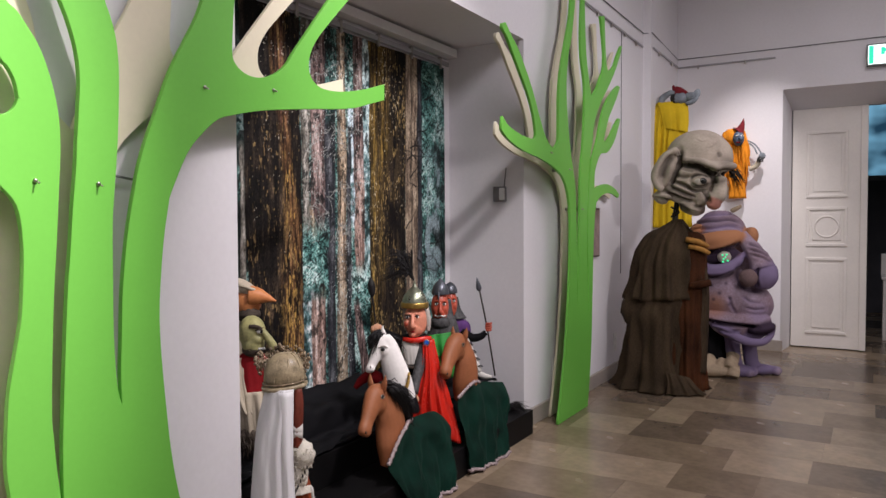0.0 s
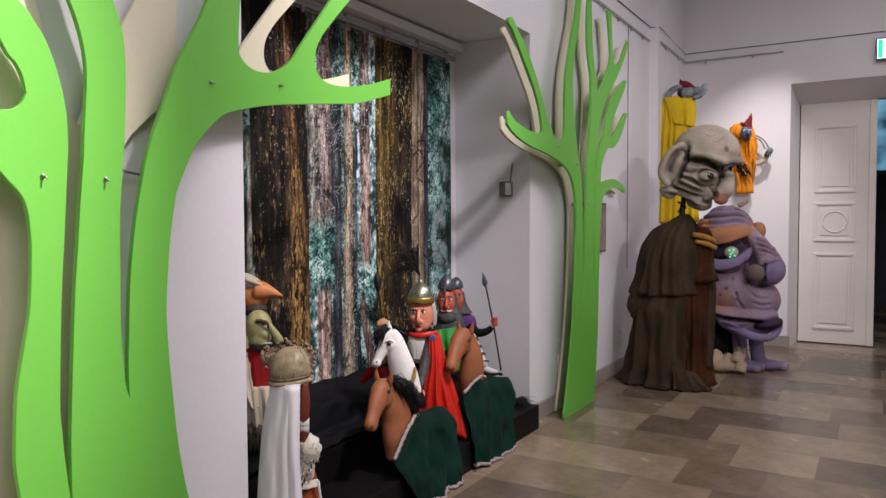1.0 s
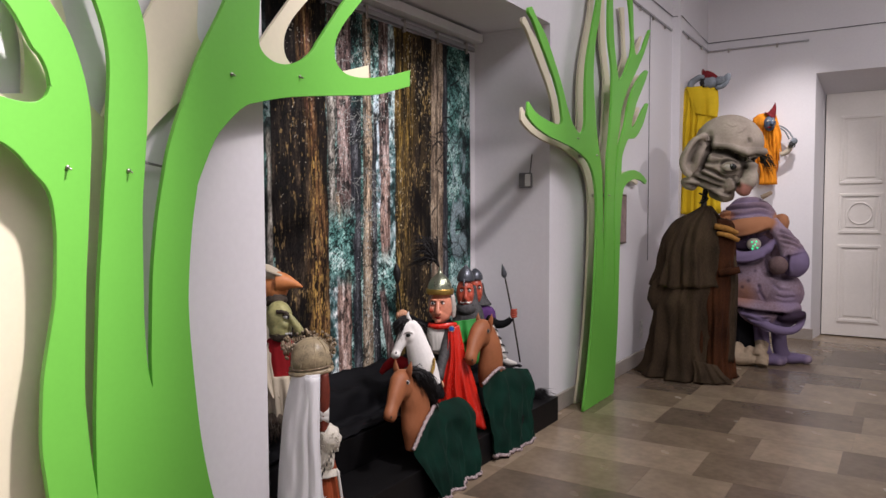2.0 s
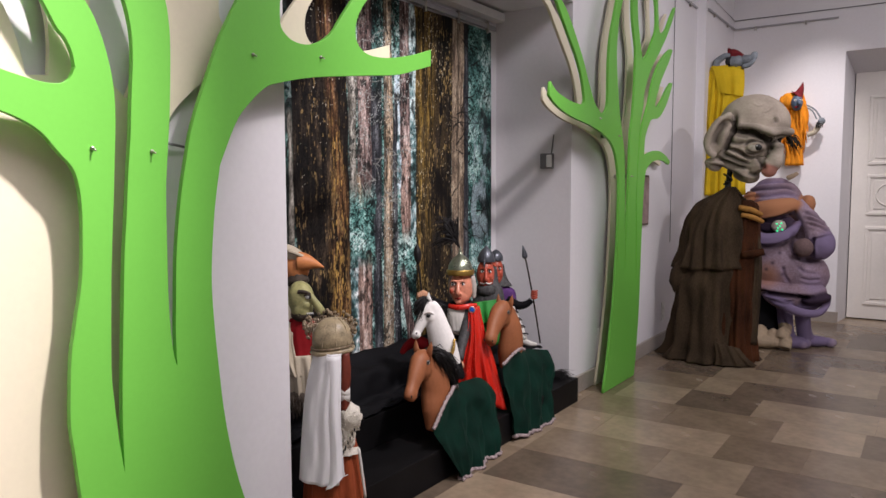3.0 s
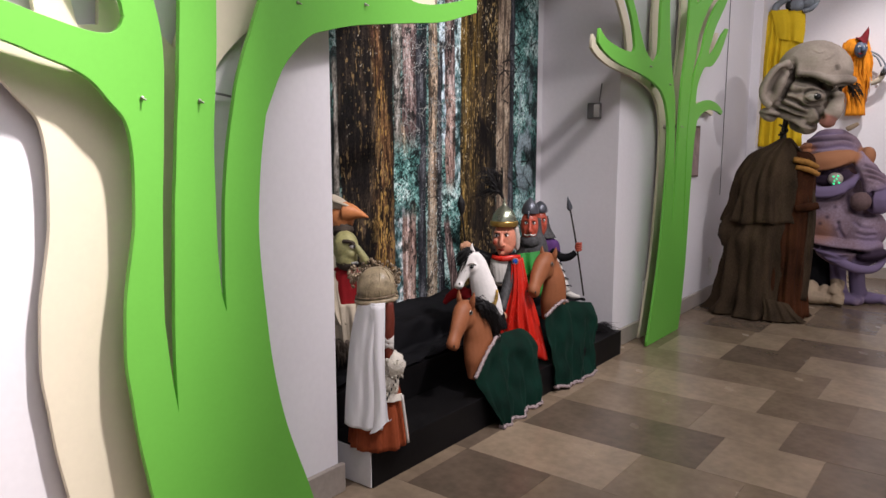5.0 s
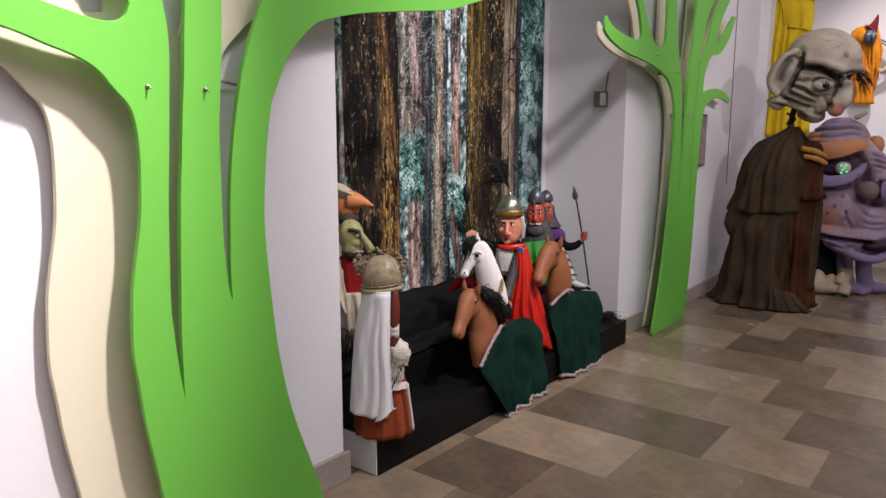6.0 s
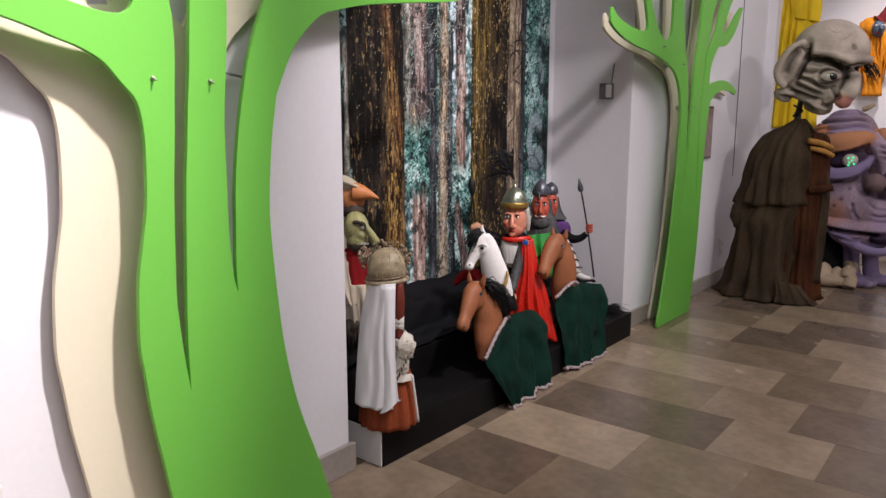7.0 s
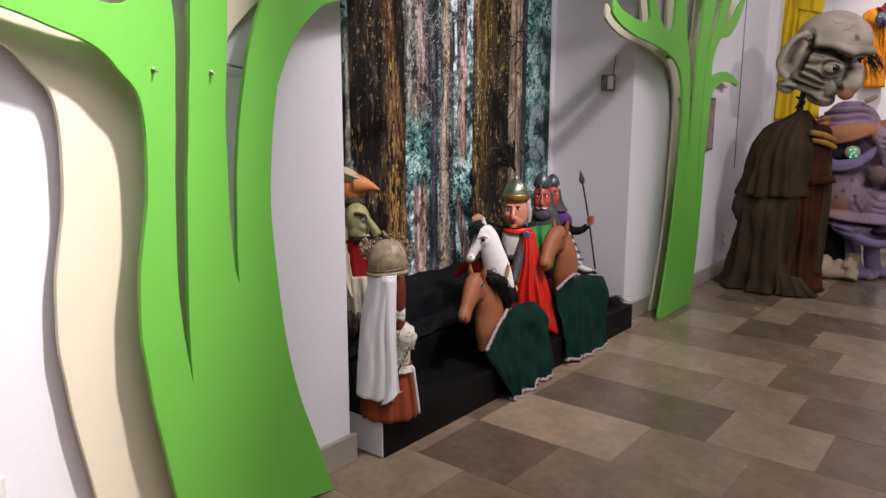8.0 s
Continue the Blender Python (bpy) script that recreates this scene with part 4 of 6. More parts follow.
NEAR_SLIT = [(1.297, 0.831), (1.283, 0.886), (1.276, 0.968), (1.273, 1.064), (1.274, 1.192), (1.275, 1.303), (1.278, 1.382),
    (1.287, 1.478), (1.297, 1.589), (1.303, 1.701), (1.305, 1.796), (1.298, 1.874), (1.282, 1.932), (1.265, 1.975), (1.225,
    2.100), (1.170, 2.350), (1.150, 2.600)]
NEAR_MID = [(1.030, 2.600), (1.060, 2.250), (1.100, 2.050), (1.140, 1.942), (1.157, 1.902), (1.175, 1.847), (1.186, 1.789),
    (1.188, 1.730), (1.183, 1.654), (1.177, 1.578), (1.172, 1.502), (1.161, 1.396), (1.151, 1.276), (1.140, 1.156), (1.124,
    0.875), (1.119, 0.759), (1.118, 0.657), (1.119, 0.561)]
NEAR_LEFT = [(1.119, 0.561), (1.110, 0.624), (1.101, 0.704), (1.094, 0.789), (1.090, 0.881), (1.101, 1.145), (1.112, 1.292),
    (1.122, 1.440), (1.129, 1.558), (1.125, 1.646), (1.107, 1.731), (1.080, 1.805), (1.052, 1.849), (1.025, 1.884), (0.998,
    1.905), (0.930, 1.980), (0.850, 2.060), (0.760, 2.120)]
NEAR_BOUGH = [(0.720, 2.030), (0.830, 1.945), (0.930, 1.850), (0.981, 1.764), (1.001, 1.743), (1.018, 1.709), (1.025, 1.668),
    (1.025, 1.672), (1.012, 1.642), (0.982, 1.624), (0.924, 1.624), (0.820, 1.647), (0.748, 1.666), (0.600, 1.700)]
NEAR_TRUNK = [(0.600, 1.615), (0.741, 1.578), (0.813, 1.553), (0.877, 1.532), (0.930, 1.502), (0.971, 1.455), (1.013, 1.403),
    (1.027, 1.316), (1.025, 1.204), (1.018, 1.113), (1.001, 1.023), (0.984, 0.932), (0.977, 0.839), (0.974, 0.743), (0.983,
    0.660), (0.995, 0.539), (1.019, 0.394), (1.044, 0.238), (1.060, 0.160), (1.085, 0.085)]
FAR_LEFT = [(4.535, 0.003), (4.607, 0.226), (4.690, 0.561), (4.743, 0.947), (4.763, 1.259), (4.752, 1.455), (4.697, 1.589),
    (4.612, 1.669), (4.500, 1.711), (4.354, 1.745), (4.171, 1.770), (4.000, 1.787), (3.840, 1.816), (3.727, 1.853), (3.676,
    1.883)]
FAR_HOOK = [(3.691, 1.957), (3.764, 1.915), (3.880, 1.889), (4.000, 1.875), (4.119, 1.873), (4.162, 1.898), (4.153, 1.950),
    (4.110, 2.048), (4.026, 2.155), (3.936, 2.240), (3.842, 2.327), (3.751, 2.414), (3.692, 2.448), (3.693, 2.476)]
FAR_LIMB = [(3.729, 2.488), (3.804, 2.435), (3.896, 2.380), (3.976, 2.307), (4.068, 2.212), (4.153, 2.113), (4.224, 2.010),
    (4.307, 1.913), (4.401, 1.858), (4.460, 1.848), (4.529, 1.899), (4.539, 2.012), (4.539, 2.161), (4.559, 2.313), (4.609,
    2.453), (4.671, 2.597), (4.735, 2.745), (4.767, 2.887), (4.787, 3.020)]
FAR_SLIT = [(4.859, 3.030), (4.844, 2.907), (4.811, 2.763), (4.779, 2.640), (4.714, 2.492), (4.683, 2.334), (4.684, 2.182),
    (4.716, 2.014), (4.750, 1.882), (4.794, 1.769), (4.851, 1.615), (4.874, 1.417), (4.887, 1.137), (4.901, 0.754)]
FAR_MID = [(4.901, 0.754), (4.923, 1.015), (4.944, 1.337), (4.955, 1.538), (4.965, 1.740), (5.011, 1.905), (5.034, 2.070), (5.045,
    2.193), (5.044, 2.355), (4.972, 2.543), (4.959, 2.739), (4.981, 2.943), (4.991, 3.030)]
FAR_FORK = [(5.040, 3.030), (5.040, 2.958), (5.053, 2.761), (5.079, 2.564), (5.141, 2.391), (5.192, 2.292)]
FAR_PRONG = [(5.192, 2.292), (5.294, 2.353), (5.386, 2.453), (5.466, 2.545), (5.479, 2.642), (5.450, 2.766), (5.422, 2.867),
    (5.395, 2.928)]
FAR_FINGER = [(5.489, 2.951), (5.505, 2.821), (5.520, 2.694), (5.549, 2.577), (5.606, 2.553), (5.722, 2.609), (5.811, 2.707),
    (5.918, 2.811)]
FAR_INNER = [(5.949, 2.818), (5.888, 2.723), (5.782, 2.602), (5.679, 2.503), (5.565, 2.405), (5.428, 2.297), (5.322, 2.188),
    (5.245, 2.073), (5.220, 1.966), (5.170, 1.857), (5.134, 1.710), (5.111, 1.502), (5.101, 1.212), (5.115, 0.920), (5.130,
    0.647)]
FAR_OUTER = [(5.130, 0.647), (5.140, 0.918), (5.126, 1.170), (5.124, 1.419), (5.147, 1.627), (5.196, 1.797), (5.272, 1.908),
    (5.337, 1.999), (5.389, 2.111), (5.469, 2.229), (5.580, 2.332), (5.724, 2.421), (5.845, 2.476)]
FAR_TIP = [(5.891, 2.470), (5.815, 2.380), (5.711, 2.284), (5.610, 2.190), (5.540, 2.094), (5.485, 2.005), (5.541, 1.993), (5.641,
    2.051), (5.758, 2.145), (5.863, 2.213)]
FAR_SPUR = [(5.910, 2.214), (5.849, 2.128), (5.759, 2.027), (5.642, 1.944), (5.542, 1.905), (5.418, 1.890), (5.338, 1.828),
    (5.273, 1.739), (5.261, 1.624)]
FAR_CURL = [(5.262, 1.611), (5.366, 1.637), (5.475, 1.655), (5.602, 1.660), (5.764, 1.636), (5.887, 1.590)]
FAR_FOOT = [(5.856, 1.565), (5.734, 1.589), (5.574, 1.593), (5.448, 1.571), (5.341, 1.529), (5.289, 1.463), (5.252, 1.251),
    (5.229, 0.912), (5.206, 0.489), (5.158, 0.158), (5.122, 0.003)]
TREE_NEAR = outline(NEAR_RIGHT, NEAR_TWIG, NEAR_CROTCH, NEAR_FORK, NEAR_SLIT, NEAR_MID, NEAR_LEFT, NEAR_BOUGH, NEAR_TRUNK)
TREE_FAR = outline(FAR_LEFT, FAR_HOOK, FAR_LIMB, FAR_SLIT, FAR_MID, FAR_FORK, FAR_PRONG, FAR_FINGER, FAR_INNER, FAR_OUTER, FAR_TIP, FAR_SPUR, FAR_CURL, FAR_FOOT)
TREE_NEAR_BACK = outline(NEAR_RIGHT, NEAR_TWIG, NEAR_CROTCH, [p for p in NEAR_FORK if p[1] > 1.60], [p for p in NEAR_SLIT if p[1] > 1.63],
                         [p for p in NEAR_MID if p[1] > 1.60], [p for p in NEAR_LEFT if p[1] > 1.63], NEAR_BOUGH, NEAR_TRUNK)
NEAR_SCREWS = [(1.06, 1.466), (1.235, 1.466), (1.61, 1.79), (1.92, 1.829)]
FAR_SCREWS = [(4.402, 1.814), (4.739, 1.726), (4.99, 1.458)]


def screw(parent, x, y, z):
    bm = bmesh.new()
    tube_into(bm, [(x - 0.002, y, z, 0.006), (x + 0.004, y, z, 0.006), (x + 0.006, y, z, 0.004)], 10, side=(0, 0, 1))
    part("screw", bm, STEEL, parent)
    bm = bmesh.new()
    tube_into(bm, [(x + 0.004, y, z, 0.003), (x + 0.016, y + 0.002, z - 0.006, 0.0025)], 8, side=(0, 0, 1))
    part("screw_eye", bm, STEEL, parent)


def tree(label, board, back, x_green, x_cream, shift, screws):
    t = tagged(empty("cutout_tree"), label, "cutout tree")
    g = cutout("green_board", board, 0.018, GREEN, t)
    g.location = (x_green - 0.009, 0, 0)
    c = cutout("cream_board", [(y + shift[0], max(z + shift[1], 0.002)) for y, z in back], 0.018, CREAM, t, "cream board of the same shape behind")
    c.location = (x_cream - 0.009, 0, 0)
    for y, z in screws:
        screw(t, x_green, y, z)
        bm = bmesh.new()
        tube_into(bm, [(WX, y, z, 0.012), (x_green - 0.017, y, z, 0.012)], 10, side=(0, 0, 1))
        part("spacer", bm, STEEL, t)
    return t


tree("large bright green cut-out tree with a cream layer, against the wall", TREE_NEAR, TREE_NEAR_BACK, -1.83, -1.91, (-0.185, 0.0), NEAR_SCREWS)
tree("tall slim green cut-out tree with many thin branches, against the wall", TREE_FAR, TREE_FAR, -1.785, -1.91, (0.17, 0.0), FAR_SCREWS)

# ---- small fittings ----
thermo = tagged(empty("thermostat_box", pose(-2.115, N1, 1.55)), "small grey wall box with a short aerial", "wall box")
part("case", box((-0.045, -0.03, -0.05), (0.045, 0, 0.05), 0.006), GREYPLASTIC, thermo)
part("cover", box((0.004, -0.037, -0.040), (0.043, -0.0305, 0.040), 0.004), PLASTIC, thermo, "pale cover")
part("aerial", cylinder((0.03, -0.012, 0.05), (0.045, -0.012, 0.17), 0.004), GREYPLASTIC, thermo)
for yy, zz in ((0.60, 0.36), (4.86, 0.30), (6.30, 0.30)):
    so = tagged(empty("wall_socket", pose(WX, yy, zz)), "white double wall socket", "socket")
    part("plate", box((0, -0.04, -0.08), (0.010, 0.04, 0.08), 0.004), PLASTIC, so)
    part("insert", cylinder((0.010, 0, 0.038), (0.014, 0, 0.038), 0.024, 20), PLASTIC, so)
    part("insert", cylinder((0.010, 0, -0.038), (0.014, 0, -0.038), 0.024, 20), PLASTIC, so)
pic = tagged(empty("small_picture", pose(WX, 5.70, 1.28)), "small dark framed print on the wall", "picture")
part("frame", box((0.001, -0.12, -0.20), (0.022, 0.12, 0.20), 0.003), material("thin_brown_frame", (0.10, 0.07, 0.06)), pic)
part("print", box((0.0225, -0.105, -0.185), (0.024, 0.105, 0.185)), PINKPAPER, pic)


# white side table in the next room
table = tagged(empty("side_table", pose(0.42, 9.9, 0)), "white wooden side table in the dark next room", "table")
part("tabletop", box((-0.30, -0.25, 0.70), (0.40, 0.25, 0.73), 0.004), DOORPAINT, table)
part("shelf_back", box((-0.30, 0.22, 0.73), (0.40, 0.25, 0.98), 0.004), DOORPAINT, table)
for sx in (-0.28, 0.36):
    for sy in (-0.23, 0.21):
        part("leg", box((sx, sy, 0), (sx + 0.035, sy + 0.035, 0.70), 0.003), DOORPAINT, table)
part("stretcher", box((-0.245, -0.225, 0.14), (0.36, -0.205, 0.17), 0.002), DOORPAINT, table)


# ---- puppets on the steps ----
def princess():
    d = Doll(0.00235)
    d.cloth([(0, 0, 235, 14, 12), (0, 0, 205, 19, 16), (0, 0, 165, 18, 16), (0, 0, 120, 30, 28), (0, 0, 60, 43, 40), (0, 0, 0, 49, 46)], RUST, 11, 0.05)
    d.cloth([(0, 0, 232, 17, 14), (2, 0, 200, 22, 18), (2, 0, 170, 21, 18)], BRAIDHAIR, 6, 0.04)
    d.ball((8, -2, 250), (20, 20, 24), FLESH)
    d.ball((0, 2, 270), (33, 31, 34), CAP, (0, 8, 0), lump=0.04)
    d.tube([(33 * math.cos(t), 2 + 31 * math.sin(t), 250 + 3 * math.cos(t), 4.2) for t in (2 * math.pi * k / 24 for k in range(25))], CAP, 8, steps=1)
    for k in range(9):
        a = radians(-80 + 40 * k)
        d.tube([(33.5 * math.cos(a), 2 + 31.5 * math.sin(a), 256, 1.0), (27 * math.cos(a) + 1, 2 + 25 * math.sin(a), 289, 1.2), (8 * math.cos(a) + 4, 2 + 8 * math.sin(a), 303, 0.9)], CAP, 7)
    d.tube([(34.5 * math.cos(t), 2 + 32.5 * math.sin(t), 257 + 3 * math.cos(t), 1.6) for t in (2 * math.pi * k / 28 for k in range(29))], PEARL, 7, steps=1)
    rnd = random.Random(3)
    for k in range(64):
        t = radians(-25 + 230 * (k % 32) / 31)
        rr = 35 + (k // 32) * 5
        d.ball((-3 + rr * 1.05 * math.cos(t) + rnd.uniform(-2, 2), 6 + rr * 0.9 * math.sin(t) + rnd.uniform(-2, 2), 286 + 14 * math.sin(t) + rnd.uniform(-11, 11)), (2.8, 2.8, 2.8), PEARL, seg=8)
        d.tube([(-3 + rr * math.cos(t), 6 + rr * 0.85 * math.sin(t), 276, 0.8), (-3 + rr * 1.05 * math.cos(t), 6 + rr * 0.9 * math.sin(t), 292 + 8 * math.sin(t), 0.6)], PEARL, 5)
    # plait with ribbons
    d.tube([(20, -20, 248, 7), (20, -24, 220, 9), (18, -24, 190, 9.5), (18, -24, 155, 9)], BRAIDHAIR, 12)
    for z in (186, 179):
        d.tube([(10, -25, z, 9.2), (27, -25, z - 1, 9.2)], WHITECLOTH, 10)
    # ermine muff and front trim
    d.ball((26, -22, 142), (20, 18, 23), FUR, lump=0.25, freq=4)
    d.ball((22, -24, 112), (13, 12, 24), FUR, lump=0.3, freq=4)
    d.tuft((26, -26, 140), (0.3, -0.6, 0.1), 7, 15, FUR, 220, 0.9, 0.2, 4)
    d.tuft((21, -28, 108), (0, -0.6, -0.3), 6, 12, FUR, 140, 0.8, 0.2, 5)
    d.sheet([(8, -38, 98), (10, -42, 84)], [(40, -20, 92), (42, -24, 82)], FUR, 4, 2, 1.0, 16)
    d.tube([(40, -24, 90, 2.5), (45, -26, 50, 2.5), (50, -26, 8, 2.2)], WHITECLOTH, 8)
    for k in range(9):
        d.ball((12 + 3.5 * k % 22, -42, 86 + (k * 7) % 45), (1.2, 1, 3.5), INK, seg=6)
    # veil
    d.sheet([(-30, -8, 250), (-44, -16, 190), (-52, -24, 110), (-56, -32, 46)], [(14, -30, 250), (12, -40, 190), (8, -46, 110), (8, -50, 42)], VEIL, 14, 2.6, 2.6, 60, 8, seed=0.7)
    d.sheet([(-10, -36, 247), (-6, -48, 150), (-8, -54, 60), (-14, -56, 36)], [(14, -30, 246), (12, -42, 150), (16, -48, 64), (22, -48, 58)], VEIL, 6, 1.4, 2.6, 34, 8, seed=1)
    d.done("princess_puppet", pose(-1.90, 2.035, 0.156, 0, 0, 42.6), "princess puppet with a white veil, pearl crown and rust velvet skirt", "puppet", "puppets on the steps")


def face(d, c, w, h, skin, look_x=-0.25, moustache=False, blush=None):
    """A carved long face: flat cheeks, a wedge of a nose from the brow down, white eyes under thin black lids; look_x turns it."""
    x, y, z = c
    nx = x + look_x * w
    d.ball(c, (w, w * 0.95, h), skin, lump=0.02)
    d.ball((x + look_x * w * 0.2, y - w * 0.18, z - h * 0.42), (w * 0.78, w * 0.78, h * 0.56), skin)
    d.tube([(nx, y - w * 0.82, z + h * 0.46, w * 0.11), (nx, y - w * 1.08, z + h * 0.10, w * 0.15), (nx - 0.02 * w, y - w * 1.30, z - h * 0.22, w * 0.20), (nx - 0.02 * w, y - w * 1.14, z - h * 0.34, w * 0.18), (nx, y - w * 0.80, z - h * 0.36, w * 0.10)], skin, 14)
    for s in (-1, 1):
        d.ball((nx + s * w * 0.17, y - w * 1.02, z - h * 0.30), (w * 0.12, w * 0.14, h * 0.07), skin)
        d.tube([(nx + s * w * 0.12, y - w * 0.90, z + h * 0.40, w * 0.09), (nx + s * w * 0.38, y - w * 0.88, z + h * 0.42, w * 0.10), (nx + s * w * 0.62, y - w * 0.66, z + h * 0.38, w * 0.07)], skin, 10)
        d.ball((nx + s * w * 0.50, y - w * 0.62, z - h * 0.14), (w * 0.26, w * 0.24, h * 0.26), skin)
    d.ball((nx, y - w * 0.70, z - h * 0.78), (w * 0.30, w * 0.24, h * 0.15), skin)
    d.fuse(w * d.unit * 0.075, 2)
    for s in (-1, 1):
        ex = nx + s * w * 0.40
        d.ball((ex, y - w * 0.80, z + h * 0.22), (w * 0.21, w * 0.13, h * 0.10), WHITE, (0, 8 * s, 0), 14)
        d.ball((ex + look_x * w * 0.10, y - w * 0.92, z + h * 0.22), (w * 0.075, w * 0.05, h * 0.075), INK, seg=10)
        d.tube([(ex - s * w * 0.22, y - w * 0.94, z + h * 0.25, w * 0.025), (ex, y - w * 0.96, z + h * 0.335, w * 0.04), (ex + s * w * 0.25, y - w * 0.74, z + h * 0.28, w * 0.025)], INK, 8)
        if blush:
            d.ball((nx + s * w * 0.52, y - w * 0.70, z - h * 0.16), (w * 0.20, w * 0.18, h * 0.17), blush, seg=14)
    if moustache:
        for s in (-1, 1):
            d.tube([(nx, y - w * 0.98, z - h * 0.50, w * 0.07), (nx + s * w * 0.34, y - w * 0.92, z - h * 0.56, w * 0.10), (nx + s * w * 0.62, y - w * 0.70, z - h * 0.50, w * 0.05)], WHITECLOTH, 8)
    d.tube([(nx - w * 0.26, y - w * 0.86, z - h * 0.56, w * 0.035), (nx, y - w * 0.95, z - h * 0.60, w * 0.06), (nx + w * 0.30, y - w * 0.84, z - h * 0.55, w * 0.035)], REDCLOTH, 8)


def knight_red_cape():
    d = Doll(0.00307)
    face(d, (2, 0, 26), 21, 31, SKIN, look_x=-0.28, blush=REDSKIN)
    # hair
    for k in range(16):
        a = radians(-25 + 12 * k)
        d.tube([(2 + 20 * math.cos(a), 3 + 18 * math.sin(a), 46, 4), (3 + 22 * math.cos(a), 4 + 19 * math.sin(a), 25, 4.5), (4 + 21 * math.cos(a), 4 + 18 * math.sin(a), 6, 2.5)], GREYHAIR, 6)
    # helmet with gold band and spike
    d.tube([(0, 0, 49, 23.5), (0, 0, 55, 23.5), (0, 0, 56, 22.5), (0, 0, 66, 20), (0, 0, 76, 14), (0, 0, 83, 6), (0, 0, 88, 2.5), (0, 0, 97, 1.2)], HELM, 28, steps=3)
    d.tube([(0, 0, 48, 24.2), (0, 0, 50, 24.8), (0, 0, 56, 24.6), (0, 0, 57.5, 23.6)], GOLD, 28, steps=2)
    # black plume
    for k in range(130):
        r = random.Random(k)
        e = (r.uniform(-62, -4), r.uniform(-10, 14), 100 + r.uniform(-4, 20) + (22 if r.random() < 0.35 else 0))
        d.tube([(0, 0, 94, 0.9), (-4 + e[0] * 0.10, e[1] * 0.3, 108 + r.uniform(-3, 3), 1.0), (e[0] * 0.55, e[1] * 0.7, e[2] + 8, 0.7), (e[0], e[1], e[2] - 0.05 * abs(e[0]), 0.2)], HAIR, 5, steps=4)
    # body, shirt, belt
    d.cloth([(2, 4, 2, 12, 11), (2, 5, -8, 26, 16), (2, 5, -40, 24, 17), (2, 5, -80, 22, 17), (4, 6, -130, 28, 22)], BLACKCLOTH, 7, 0.05)
    d.cloth([(-4, -6, -9, 18, 11), (-4, -7, -25, 19, 13), (-3, -7, -52, 17, 12)], WHITECLOTH, 8, 0.05)
    d.tube([(-22, -12, -54, 3), (-4, -22, -55, 3), (14, -12, -54, 3)], BROWNFUR, 8)
    # mail sleeve, gauntlet hand at the rein
    d.tube([(16, -10, -14, 9), (10, -22, -45, 9.5), (2, -38, -72, 8.5), (-2, -52, -92, 7.5)], MAIL, 12)
    d.ball((-4, -56, -102), (11, 8, 9), FLESH, lump=0.1)
    for k in range(4):
        d.tube([(-12 + 4.4 * k, -60, -102, 3.2), (-15 + 4.4 * k, -64, -108, 3.2), (-16 + 4.4 * k, -61, -115, 2.4)], FLESH, 8)
    # raised hand with the mace
    d.tube([(-14, 0, -14, 8), (-40, 2, -4, 8), (-62, 0, 8, 6.5)], BLACKCLOTH, 12)
    d.ball((-66, -2, 12), (9, 7, 8), FLESH, lump=0.1)
    for k in range(4):
        d.tube([(-73 + 4 * k, -8, 16, 3), (-74 + 4 * k, -10, 11, 3), (-72 + 4 * k, -7, 6, 2.4)], FLESH, 7)
    d.tube([(-66, -2, -30, 1.6), (-70, -1, 30, 1.6), (-75, 0, 70, 1.8)], HAIR, 8)
    d.tube([(-75, 0, 66, 2), (-75, 0, 76, 6), (-76, 0, 90, 6.5), (-77, 0, 102, 1)], HAIR, 12)
    # cape
    d.tube([(-20, -12, -6, 4), (-4, -20, -8, 5), (16, -18, -6, 5), (28, -6, -6, 4)], SATIN, 12, 0.7)
    d.sheet([(14, -22, -8), (12, -34, -60), (2, -38, -110), (-14, -34, -172)], [(34, 2, -8), (46, -4, -60), (62, -10, -110), (82, -16, -190)], SATIN, 10, 4, 4.0, 56, 8)
    d.sheet([(30, 0, -8), (40, 4, -70), (50, 0, -130), (62, -2, -200)], [(20, 22, -8), (30, 34, -70), (40, 40, -130), (58, 30, -190)], SATIN, -4, 3, 2, 30, 8)
    d.ball((20, -24, -11), (5, 2.5, 5), BLUE, seg=14)
    d.tube([(20 + 5 * math.cos(t), -25, -11 + 5 * math.sin(t), 1) for t in (2 * math.pi * k / 16 for k in range(17))], STEEL, 6, steps=1)
    d.done("knight_puppet", pose(-2.12, 3.285, 0.755, 0, 0, 32.8), "knight puppet with a plumed helmet and red satin cape", "puppet", "puppets on the steps")


